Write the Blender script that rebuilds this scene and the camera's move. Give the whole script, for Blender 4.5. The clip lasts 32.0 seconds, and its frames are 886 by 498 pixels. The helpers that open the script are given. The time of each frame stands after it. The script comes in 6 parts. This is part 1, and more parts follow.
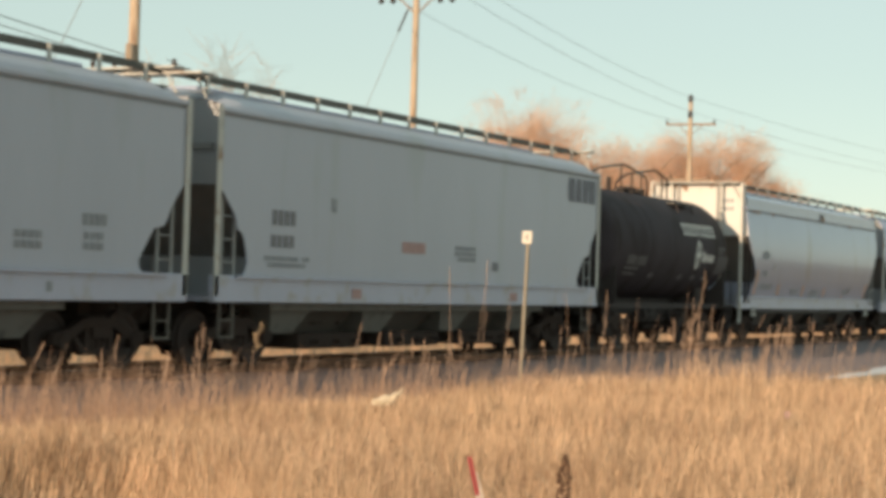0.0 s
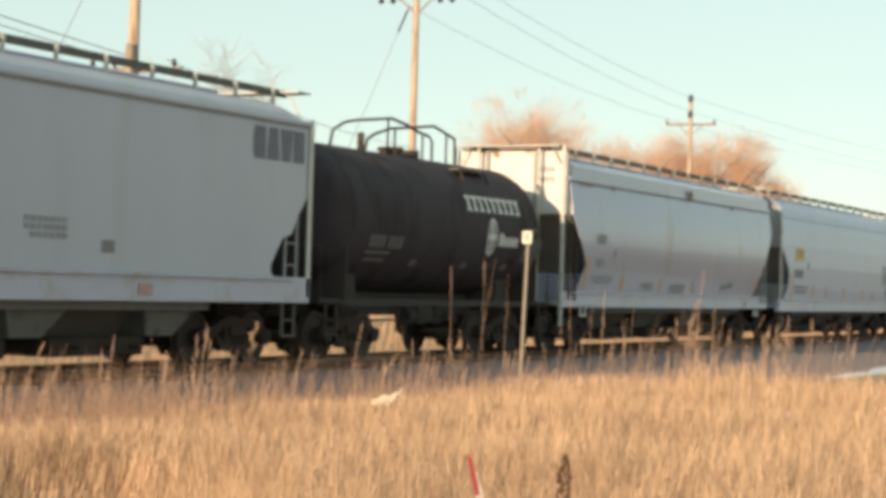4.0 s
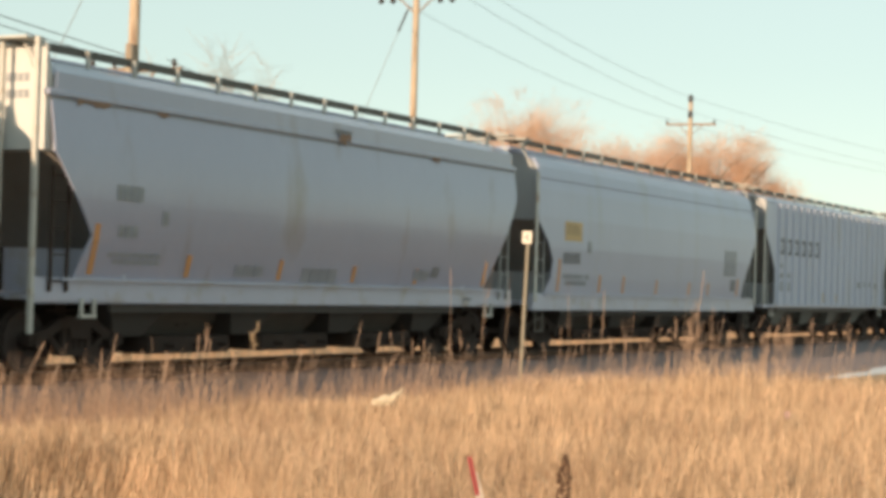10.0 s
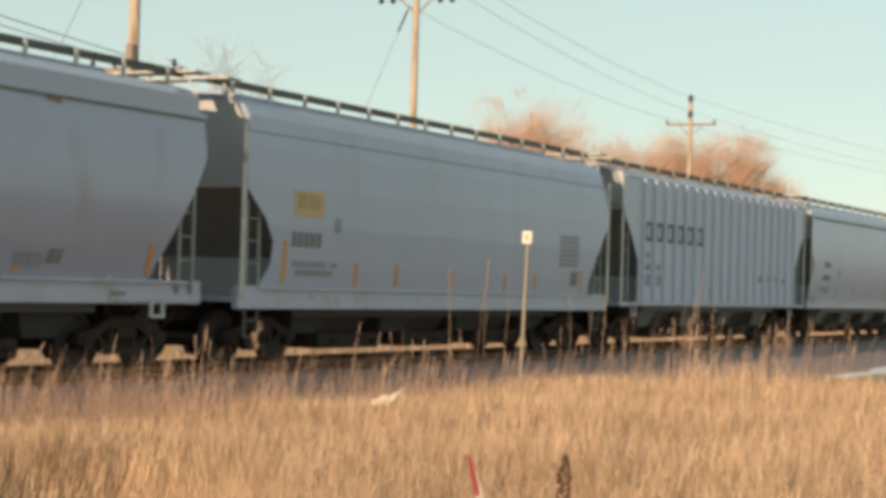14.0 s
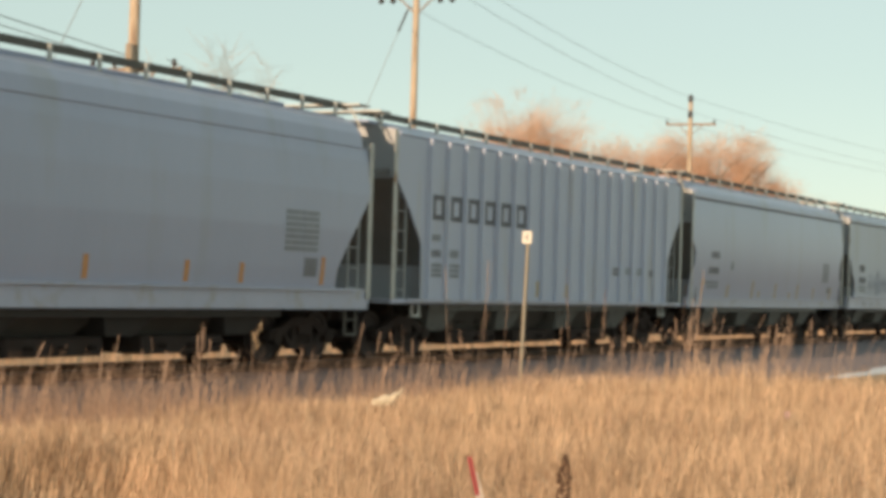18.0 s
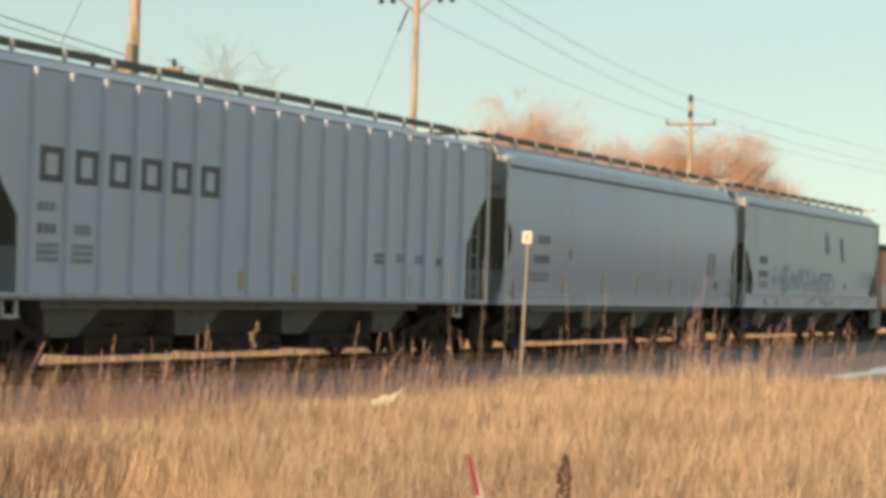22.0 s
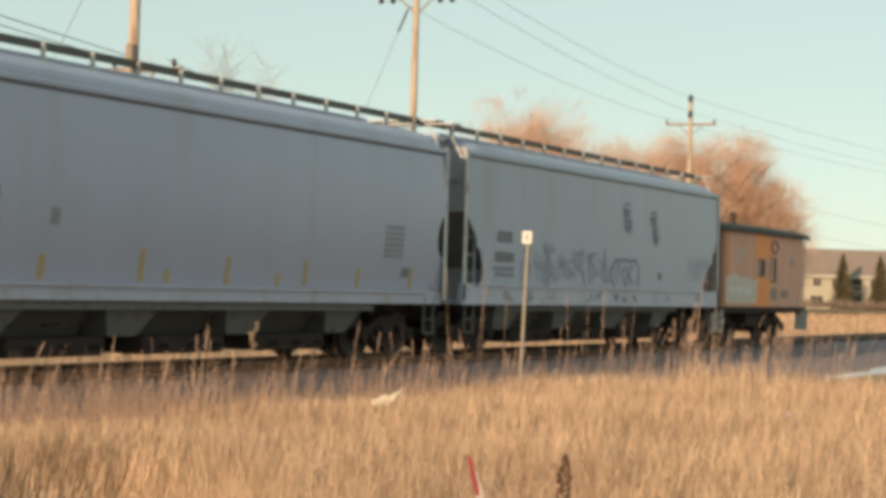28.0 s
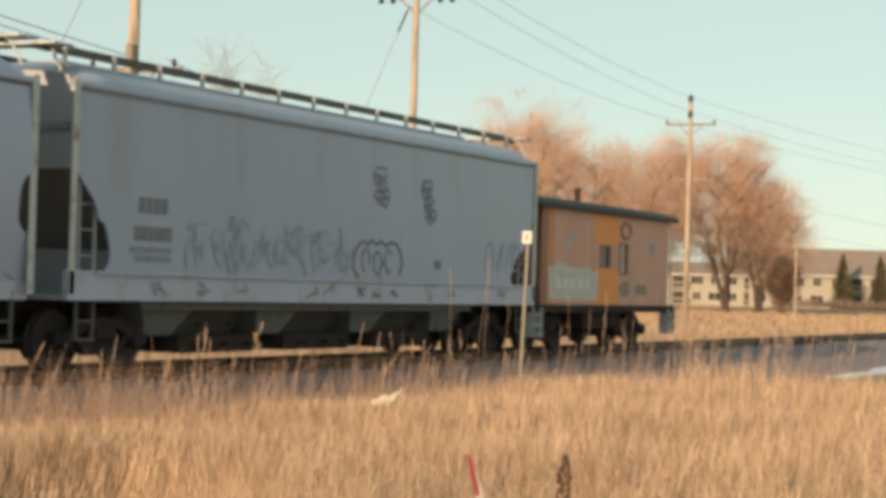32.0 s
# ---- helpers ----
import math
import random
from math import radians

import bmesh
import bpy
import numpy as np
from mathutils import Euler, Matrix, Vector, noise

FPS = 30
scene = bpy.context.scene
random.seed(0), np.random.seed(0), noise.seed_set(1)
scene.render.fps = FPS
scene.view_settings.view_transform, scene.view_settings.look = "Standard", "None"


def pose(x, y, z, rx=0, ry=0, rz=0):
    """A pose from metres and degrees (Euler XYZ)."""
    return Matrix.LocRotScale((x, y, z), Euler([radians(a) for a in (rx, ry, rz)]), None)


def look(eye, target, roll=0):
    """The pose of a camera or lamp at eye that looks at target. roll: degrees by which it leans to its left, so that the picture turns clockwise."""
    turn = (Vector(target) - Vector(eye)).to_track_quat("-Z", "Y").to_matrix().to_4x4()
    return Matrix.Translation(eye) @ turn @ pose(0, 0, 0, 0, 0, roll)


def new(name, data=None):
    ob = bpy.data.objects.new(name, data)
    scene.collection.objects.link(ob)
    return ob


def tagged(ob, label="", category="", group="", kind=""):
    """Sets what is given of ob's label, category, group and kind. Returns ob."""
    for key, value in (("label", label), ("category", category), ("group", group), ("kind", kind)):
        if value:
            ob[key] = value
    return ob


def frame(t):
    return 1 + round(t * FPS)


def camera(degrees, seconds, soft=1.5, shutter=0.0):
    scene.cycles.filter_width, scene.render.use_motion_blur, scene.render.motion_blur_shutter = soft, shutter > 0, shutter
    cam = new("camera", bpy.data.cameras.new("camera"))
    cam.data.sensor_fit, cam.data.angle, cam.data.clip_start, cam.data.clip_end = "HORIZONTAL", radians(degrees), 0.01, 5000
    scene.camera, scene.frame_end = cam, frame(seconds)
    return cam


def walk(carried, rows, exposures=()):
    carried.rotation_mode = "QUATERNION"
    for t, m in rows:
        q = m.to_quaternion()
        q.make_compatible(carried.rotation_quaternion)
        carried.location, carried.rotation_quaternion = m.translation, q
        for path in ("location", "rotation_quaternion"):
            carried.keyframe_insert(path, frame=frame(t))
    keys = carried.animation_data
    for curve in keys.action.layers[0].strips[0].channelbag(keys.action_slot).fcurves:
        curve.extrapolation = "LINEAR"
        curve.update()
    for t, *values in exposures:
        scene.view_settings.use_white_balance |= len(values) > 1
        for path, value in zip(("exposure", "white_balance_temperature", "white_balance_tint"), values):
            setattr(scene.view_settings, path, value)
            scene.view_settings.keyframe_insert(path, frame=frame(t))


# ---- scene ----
# Freight train passing a dry winter field. x runs along the track, y away from the viewer, z up; field level is 0.
EYE = Vector((0.0, -18.42, 1.881))
YAW, TILT, ROLL = radians(26.559), radians(1.152), 1.678
cam = camera(26.58, 32.0, soft=4.4, shutter=0.5)
AIM = EYE + 50 * Vector((math.cos(YAW) * math.cos(TILT), math.sin(YAW) * math.cos(TILT), math.sin(TILT)))
walk(cam, [(0.0, look(EYE, AIM, ROLL)), (32.0, look(EYE, AIM, ROLL))],
     exposures=[(t, e, 6540, 4) for t, e in ((0.0, 0.365), (1.5, 0.38), (3.0, 0.45), (5.5, 0.85), (7.0, 0.89), (8.6, 0.77), (10.0, 0.55), (11.2, 0.39), (14.0, 0.375), (18.0, 0.365), (32.0, 0.365))])

# ---- light ----
SUN_ELEV, SUN_OFF = radians(12.0), radians(5.4)
SUN_DIR = Vector((-math.cos(SUN_OFF) * math.cos(SUN_ELEV), math.sin(SUN_OFF) * math.cos(SUN_ELEV), math.sin(SUN_ELEV)))
world = bpy.data.worlds.new("sky")
scene.world = world
world.use_nodes = True
wt = world.node_tree
sky = wt.nodes.new("ShaderNodeTexSky")
sky.sky_type, sky.sun_disc = "NISHITA", False
sky.sun_elevation, sky.sun_rotation = SUN_ELEV, math.atan2(SUN_DIR.x, SUN_DIR.y)
sky.air_density, sky.dust_density, sky.ozone_density = 1.0, 0.15, 1.2
bg = wt.nodes["Background"]
soften = wt.nodes.new("ShaderNodeHueSaturation")
soften.inputs["Saturation"].default_value = 0.6
wt.links.new(sky.outputs[0], soften.inputs["Color"])
haze = wt.nodes.new("ShaderNodeMix")  # thin even haze over the clear sky
haze.data_type = "RGBA"
haze.inputs[0].default_value = 0.58
wt.links.new(soften.outputs[0], haze.inputs[6])
haze.inputs[7].default_value = (4.95, 5.98, 5.55, 1.0)
wt.links.new(haze.outputs[2], bg.inputs[0])
bg.inputs[1].default_value = 0.10
lamp = bpy.data.lights.new("sun", "SUN")
lamp.energy, lamp.angle, lamp.color = 4.65, radians(0.6), (1.0, 0.70, 0.47)
sun = new("sun", lamp)
sun.matrix_world = look(SUN_DIR * 100, (0, 0, 0))


# ---- materials ----
def mat(name, color, rough=0.7, metal=0.0, vary=0.25, scale=3.0, fine=40.0, bump=0.2, dist=0.01, stretch=(1, 1, 1), second=None,
        amount=0.0, per_object=0.0, per_island=0.0, translucent=0.0, spec=0.5, coords="Object"):
    """A painted, wooden or earthen surface: two scales of tone, optional patches of a second colour, fine relief."""
    m = bpy.data.materials.new(name)
    m.use_nodes = True
    nt = m.node_tree
    n, l = nt.nodes, nt.links
    b = n["Principled BSDF"]
    tc = n.new("ShaderNodeTexCoord")
    mp = n.new("ShaderNodeMapping")
    mp.inputs["Scale"].default_value = stretch
    l.new(tc.outputs[coords], mp.inputs[0])
    n1, n2 = n.new("ShaderNodeTexNoise"), n.new("ShaderNodeTexNoise")
    n1.inputs["Scale"].default_value, n1.inputs["Detail"].default_value = scale, 5
    n2.inputs["Scale"].default_value, n2.inputs["Detail"].default_value = fine, 3
    for k in (n1, n2):
        l.new(mp.outputs[0], k.inputs["Vector"])
    mul = n.new("ShaderNodeMath")
    mul.operation = "MULTIPLY_ADD"
    l.new(n1.outputs[0], mul.inputs[0])
    mul.inputs[1].default_value = 2 * vary
    mul.inputs[2].default_value = 1 - vary
    mul2 = n.new("ShaderNodeMath")
    mul2.operation = "MULTIPLY_ADD"
    l.new(n2.outputs[0], mul2.inputs[0])
    mul2.inputs[1].default_value = vary
    mul2.inputs[2].default_value = 1 - vary / 2
    tone = n.new("ShaderNodeMath")
    tone.operation = "MULTIPLY"
    l.new(mul.outputs[0], tone.inputs[0])
    l.new(mul2.outputs[0], tone.inputs[1])
    last = tone.outputs[0]
    if per_object or per_island:
        src = n.new("ShaderNodeObjectInfo").outputs["Random"] if per_object else n.new("ShaderNodeNewGeometry").outputs["Random Per Island"]
        w = per_object or per_island
        r = n.new("ShaderNodeMath")
        r.operation = "MULTIPLY_ADD"
        l.new(src, r.inputs[0])
        r.inputs[1].default_value, r.inputs[2].default_value = 2 * w, 1 - w
        t2 = n.new("ShaderNodeMath")
        t2.operation = "MULTIPLY"
        l.new(last, t2.inputs[0])
        l.new(r.outputs[0], t2.inputs[1])
        last = t2.outputs[0]
    sc = n.new("ShaderNodeVectorMath")
    sc.operation = "SCALE"
    sc.inputs[0].default_value = color
    l.new(last, sc.inputs["Scale"])
    col = sc.outputs[0]
    if second:
        n3 = n.new("ShaderNodeTexNoise")
        n3.inputs["Scale"].default_value, n3.inputs["Detail"].default_value = scale * 1.7, 6
        l.new(mp.outputs[0], n3.inputs["Vector"])
        ramp = n.new("ShaderNodeMapRange")
        ramp.inputs[1].default_value, ramp.inputs[2].default_value = 0.62 - 0.35 * amount, 0.78 - 0.2 * amount
        l.new(n3.outputs[0], ramp.inputs[0])
        mix = n.new("ShaderNodeMix")
        mix.data_type = "RGBA"
        l.new(ramp.outputs[0], mix.inputs[0])
        l.new(col, mix.inputs[6])
        mix.inputs[7].default_value = (*second, 1)
        col = mix.outputs[2]
    l.new(col, b.inputs["Base Color"])
    b.inputs["Roughness"].default_value, b.inputs["Metallic"].default_value = rough, metal
    b.inputs["Specular IOR Level"].default_value = spec
    if bump:
        bp = n.new("ShaderNodeBump")
        bp.inputs["Strength"].default_value, bp.inputs["Distance"].default_value = bump, dist
        l.new(n2.outputs[0], bp.inputs["Height"])
        l.new(bp.outputs[0], b.inputs["Normal"])
    if translucent:
        tr = n.new("ShaderNodeBsdfTranslucent")
        l.new(col, tr.inputs[0])
        ms = n.new("ShaderNodeMixShader")
        ms.inputs[0].default_value = translucent
        l.new(b.outputs[0], ms.inputs[1])
        l.new(tr.outputs[0], ms.inputs[2])
        l.new(ms.outputs[0], n["Material Output"].inputs["Surface"])
    return m


STREAK = (1.0, 1.0, 0.18)
GREY_PAINT = mat("grey_car_paint", (0.368, 0.397, 0.515), 0.31, vary=0.07, scale=0.6, fine=9, bump=0.03, stretch=STREAK, second=(0.335, 0.35, 0.40), amount=0.16, per_object=0.05)
WORN_PAINT = mat("weathered_grey_car_paint", (0.325, 0.343, 0.45), 0.21, vary=0.07, scale=0.6, fine=9, bump=0.04, stretch=(1, 1, 0.35), spec=0.8, second=(0.26, 0.24, 0.23), amount=0.03)
LIGHT_PAINT = mat("light_grey_car_paint", (0.39, 0.41, 0.485), 0.33, vary=0.07, scale=0.6, fine=9, bump=0.03, stretch=STREAK, second=(0.34, 0.365, 0.39), amount=0.16)
DULL_PAINT = mat("dull_grey_car_paint", (0.315, 0.348, 0.44), 0.33, vary=0.08, scale=0.7, fine=9, bump=0.04, stretch=STREAK, second=(0.29, 0.30, 0.34), amount=0.2)
RIB_PAINT = mat("pale_car_paint", (0.42, 0.455, 0.57), 0.4, vary=0.07, scale=0.8, fine=11, bump=0.04, stretch=STREAK, second=(0.42, 0.41, 0.39), amount=0.2)
SILL_PAINT = mat("sill_paint", (0.41, 0.43, 0.535), 0.36, vary=0.1, scale=1.4, fine=14, bump=0.06, second=(0.34, 0.31, 0.29), amount=0.25)
END_GREY = mat("grey_end_paint", (0.36, 0.375, 0.40), 0.5, vary=0.1, scale=1.3, fine=12, bump=0.05, stretch=STREAK, second=(0.31, 0.29, 0.26), amount=0.15)
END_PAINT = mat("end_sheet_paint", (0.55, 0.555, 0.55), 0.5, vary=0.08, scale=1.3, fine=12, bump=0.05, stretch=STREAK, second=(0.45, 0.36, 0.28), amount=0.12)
BAY_DIM = mat("dark_web_paint", (0.060, 0.052, 0.047), 0.9, vary=0.2, scale=2.0, fine=16, bump=0.1)
# slope sheets lie in the notch's shade; this grey carries it, lifted from black
SLOPE_PAINT = mat("shade_grey_slope_sheet", (0.21, 0.195, 0.175), 0.9, vary=0.15, scale=2.0, fine=16, bump=0.1)
# recessed bays: the shade they sit in is put into this darker paint
BAY_DARK = mat("shaded_bay_paint", (0.105, 0.092, 0.081), 0.9, vary=0.2, scale=2.0, fine=16, bump=0.1)
# webs catch more light than the bays; this paler paint carries it
BAY_PAINT = mat("lit_bay_paint", (0.165, 0.16, 0.145), 0.85, vary=0.15, scale=2.0, fine=16, bump=0.1, second=(0.09, 0.085, 0.075), amount=0.2)
GRATING = mat("galvanised_grating", (0.115, 0.11, 0.10), 0.65, 0.4, vary=0.2, scale=4, fine=60)
POST_PAINT = mat("post_paint", (0.49, 0.485, 0.455), 0.5, vary=0.12, scale=2, fine=20, second=(0.3, 0.2, 0.13), amount=0.15)
LADDER_PAINT = mat("dull_ladder_paint", (0.27, 0.275, 0.275), 0.6, vary=0.15, scale=2, fine=20)
STEP_PAINT = mat("dirty_step_paint", (0.115, 0.10, 0.085), 0.75, vary=0.2, scale=3, fine=20)
TANK_UNDER = mat("black_tank_underframe", (0.046, 0.038, 0.036), 0.95, vary=0.25, scale=3, fine=30, bump=0.2)
BLACK_TANK = mat("black_tank_paint", (0.052, 0.044, 0.051), 0.7, vary=0.2, scale=1.1, fine=10, bump=0.05, stretch=(1, 1, 0.3), second=(0.028, 0.022, 0.020), amount=0.3, spec=0.1)
UNDER = mat("grimy_underframe", (0.054, 0.041, 0.036), 0.95, vary=0.3, scale=3, fine=30, bump=0.3, second=(0.05, 0.034, 0.026), amount=0.3, spec=0.1)
# paler brown for recessed truck parts, lifting their deep shade by colour
UNDER_LIFT = mat("lifted_brown_underframe", (0.15, 0.112, 0.095), 0.95, vary=0.3, scale=3, fine=30, bump=0.3, spec=0.1)
WHEEL = mat("rusty_steel_wheel", (0.056, 0.041, 0.036), 0.85, 0.0, vary=0.3, scale=6, fine=40, bump=0.3)
TREAD = mat("bright_rail_head", (0.34, 0.30, 0.27), 0.35, 0.8, vary=0.15, scale=4, fine=50, bump=0.05)
RAIL_RUST = mat("rusty_rail", (0.10, 0.055, 0.035), 0.85, 0.1, vary=0.3, scale=8, fine=60, bump=0.3)
TIE_WOOD = mat("creosoted_tie", (0.07, 0.055, 0.045), 0.9, vary=0.3, scale=5, fine=50, bump=0.5, stretch=(4, 1, 4), per_object=0.3)
EMBLEM_DARK = mat("dark_emblem_paint", (0.125, 0.125, 0.145), 0.6, vary=0.3, scale=5, fine=30, bump=0)
DARK_MARK = mat("faded_black_lettering", (0.185, 0.185, 0.205), 0.6, vary=0.3, scale=5, fine=30, bump=0)
EMBLEM_GREY = mat("grey_emblem_paint", (0.125, 0.13, 0.165), 0.55, vary=0.2, scale=5, fine=30, bump=0)
GHOST_MARK = mat("ghostly_grey_paint", (0.292, 0.315, 0.392), 0.6, vary=0.2, scale=5, fine=30, bump=0)
SEAM_DARK = mat("dark_seam", (0.15, 0.15, 0.17), 0.8, vary=0.3, scale=3, fine=20, bump=0)
SMUDGE = mat("grey_overpainted_patch", (0.25, 0.26, 0.30), 0.5, vary=0.2, scale=3, fine=20, bump=0)
PANEL_MARK = mat("brown_panel_lettering", (0.42, 0.31, 0.17), 0.6, vary=0.3, scale=6, fine=30, bump=0)
FAINT_MARK = mat("faint_grey_lettering", (0.25, 0.265, 0.29), 0.6, vary=0.3, scale=6, fine=30, bump=0)
TANK_FAINT = mat("dim_grey_tank_lettering", (0.13, 0.125, 0.125), 0.7, vary=0.3, scale=6, fine=30, bump=0)
PLACARD = mat("dull_grey_placard", (0.075, 0.068, 0.07), 0.7, vary=0.3, scale=5, fine=30, bump=0)
WHITE_MARK = mat("white_lettering", (0.62, 0.62, 0.60), 0.6, vary=0.25, scale=6, fine=30, bump=0)
RED_MARK = mat("faded_red_lettering", (0.40, 0.26, 0.25), 0.6, vary=0.3, scale=6, fine=30, bump=0)
YELLOW_MARK = mat("faded_yellow_panel", (0.56, 0.40, 0.20), 0.6, vary=0.2, scale=6, fine=30, bump=0)
RUST_STAIN = mat("brown_rust_run", (0.26, 0.17, 0.12), 0.8, vary=0.35, scale=4, fine=30, bump=0.1)
STRIPE_ORANGE = mat("orange_reflective_strip", (0.55, 0.26, 0.09), 0.5, vary=0.2, scale=8, fine=40, bump=0)
STRIPE_YELLOW = mat("yellow_reflective_strip", (0.43, 0.315, 0.14), 0.5, vary=0.2, scale=8, fine=40, bump=0)
SPRAY = mat("blue_grey_spray_paint", (0.17, 0.17, 0.21), 0.6, vary=0.3, scale=5, fine=30, bump=0)
CABOOSE = mat("faded_orange_caboose_paint", (0.61, 0.315, 0.215), 0.6, vary=0.16, scale=1.2, fine=12, bump=0.06, stretch=STREAK, second=(0.40, 0.25, 0.17), amount=0.3)
CABOOSE_STRIPE = mat("bright_orange_stripe", (0.78, 0.265, 0.05), 0.55, vary=0.15, scale=2, fine=18, bump=0.05)
CABOOSE_MARK = mat("brown_grey_lettering", (0.27, 0.20, 0.165), 0.65, vary=0.25, scale=4, fine=20, bump=0)
CABOOSE_DARK = mat("brown_red_end_paint", (0.32, 0.145, 0.085), 0.65, vary=0.2, scale=2, fine=18, bump=0.05)
ROOF_DARK = mat("dark_green_roof_paint", (0.050, 0.050, 0.040), 0.85, vary=0.25, scale=2, fine=18, bump=0.1)
GLASS_DARK = mat("dark_window_glass", (0.055, 0.05, 0.045), 0.22, vary=0.1, scale=2, fine=8, bump=0, spec=0.25)
BALLAST = mat("grey_ballast", (0.212, 0.168, 0.173), 0.95, vary=0.4, scale=5, fine=28, bump=0.9, dist=0.05, second=(0.265, 0.232, 0.242), amount=0.35)
SOIL = mat("dry_field_soil", (0.30, 0.20, 0.115), 0.95, vary=0.3, scale=0.35, fine=9, bump=0.7, dist=0.08, second=(0.40, 0.27, 0.15), amount=0.5)
GRASS = mat("dry_tan_grass", (0.61, 0.437, 0.298), 0.75, vary=0.3, scale=2.2, fine=12, stretch=(1, 1, 0.25), bump=0, second=(0.36, 0.23, 0.14), amount=0.35, per_island=0.7, translucent=0.25, spec=0.2)
GRASS_RED = mat("reddish_dry_grass", (0.43, 0.285, 0.205), 0.8, vary=0.25, scale=2.2, fine=12, stretch=(1, 1, 0.25), bump=0, per_island=0.4, translucent=0.2, spec=0.1)
GRASS_PALE = mat("pale_bent_stems", (0.74, 0.60, 0.44), 0.6, vary=0.2, scale=2.2, fine=12, bump=0, per_island=0.35, translucent=0.2, spec=0.4)
GRASS_FAR = mat("dry_far_grass", (0.50, 0.335, 0.22), 0.85, vary=0.25, scale=0.12, fine=1, bump=0, per_island=0.15, translucent=0.2, spec=0.1)
STALK = mat("dry_weed_stalk", (0.33, 0.235, 0.18), 0.8, vary=0.2, scale=5, fine=20, bump=0, per_island=0.25, spec=0.2)
SEEDHEAD = mat("brown_seed_head", (0.10, 0.055, 0.035), 0.9, vary=0.3, scale=20, fine=90, bump=0.5)
FLUFF = mat("pale_seed_fluff", (0.62, 0.46, 0.30), 0.9, vary=0.2, scale=20, fine=90, bump=0.2, translucent=0.3)
SNOW = mat("old_snow", (0.62, 0.63, 0.67), 0.8, vary=0.06, scale=2, fine=15, bump=0.3)
CLOTH = mat("off_white_plastic", (0.66, 0.57, 0.44), 0.6, vary=0.1, scale=6, fine=30, bump=0.2, translucent=0.2)
WILLOW = mat("orange_willow_twigs", (0.67, 0.46, 0.335), 0.8, vary=0.12, scale=0.3, fine=2, bump=0, per_island=0.25, translucent=0.3, spec=0.1)
BARK = mat("grey_brown_bark", (0.07, 0.05, 0.04), 0.9, vary=0.3, scale=2, fine=12, bump=0.6, dist=0.03)
LIMB = mat("orange_brown_limb", (0.20, 0.13, 0.09), 0.85, vary=0.2, scale=1, fine=6, bump=0)
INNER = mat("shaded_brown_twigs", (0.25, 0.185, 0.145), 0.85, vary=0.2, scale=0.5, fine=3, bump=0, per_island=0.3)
TWIG = mat("grey_twigs", (0.34, 0.26, 0.20), 0.85, vary=0.2, scale=0.5, fine=3, bump=0, per_island=0.3)
SHRUB = mat("brown_shrub_twigs", (0.18, 0.115, 0.08), 0.85, vary=0.2, scale=0.5, fine=3, bump=0, per_island=0.3)
NEEDLES = mat("dark_spruce_needles", (0.19, 0.155, 0.085), 0.8, vary=0.3, scale=0.6, fine=4, bump=0, per_island=0.4)
STUB_WOOD = mat("grey_stub_wood", (0.36, 0.30, 0.235), 0.9, vary=0.3, scale=4, fine=30, bump=0.4, stretch=(1, 1, 0.15), second=(0.17, 0.12, 0.09), amount=0.3)
POLE_WOOD = mat("weathered_pole_wood", (0.42, 0.33, 0.245), 0.85, vary=0.25, scale=3, fine=30, bump=0.4, stretch=(1, 1, 0.15), second=(0.16, 0.10, 0.07), amount=0.25)
ARM_WOOD = mat("grey_crossarm_wood", (0.27, 0.20, 0.15), 0.9, vary=0.25, scale=3, fine=30, bump=0.4, stretch=(0.2, 1, 1))
INSULATOR = mat("dark_insulator", (0.05, 0.035, 0.03), 0.25, vary=0.1, scale=5, fine=20, bump=0)
WIRE = mat("dull_wire", (0.30, 0.30, 0.30), 0.6, 0.4, vary=0.1, scale=1, fine=5, bump=0)
SIGN_WHITE = mat("white_sign_paint", (0.62, 0.58, 0.52), 0.5, vary=0.06, scale=6, fine=30, bump=0)
POST_WHITE = mat("weathered_white_post", (0.25, 0.225, 0.18), 0.7, vary=0.15, scale=5, fine=30, bump=0.1)
RED_PAINT = mat("red_marker_paint", (0.235, 0.032, 0.036), 0.6, vary=0.2, scale=14, fine=60, bump=0.1)
LATH = mat("pale_lath_wood", (0.40, 0.32, 0.30), 0.8, vary=0.15, scale=8, fine=50, bump=0.2)
SIDING = mat("cream_siding", (0.37, 0.33, 0.26), 0.7, vary=0.08, scale=0.5, fine=4, bump=0.1)
SHINGLE = mat("brown_shingles", (0.25, 0.19, 0.155), 0.9, vary=0.2, scale=0.4, fine=4, bump=0.3)
TRIM = mat("white_trim", (0.50, 0.46, 0.39), 0.6, vary=0.05, scale=1, fine=8, bump=0)


# ---- mesh helpers ----
def link_mesh(name, me, material, parent, label=""):
    me.materials.append(material)
    ob = new(name, me)
    if parent is not None:
        ob.parent = parent
    if label:
        ob["label"] = label
    return ob


def part(name, bm, material, parent=None, label="", smooth=False):
    """Links a bmesh as one mesh object under a thing or a part."""
    me = bpy.data.meshes.new(name)
    bmesh.ops.recalc_face_normals(bm, faces=bm.faces)
    if smooth:
        for f in bm.faces:
            f.smooth = True
    bm.to_mesh(me)
    bm.free()
    return link_mesh(name, me, material, parent, label)


def thing(name, m, label, category, group=""):
    ob = new(name)
    ob.empty_display_size = 0.3
    ob.matrix_world = m
    return tagged(ob, label, category, group)


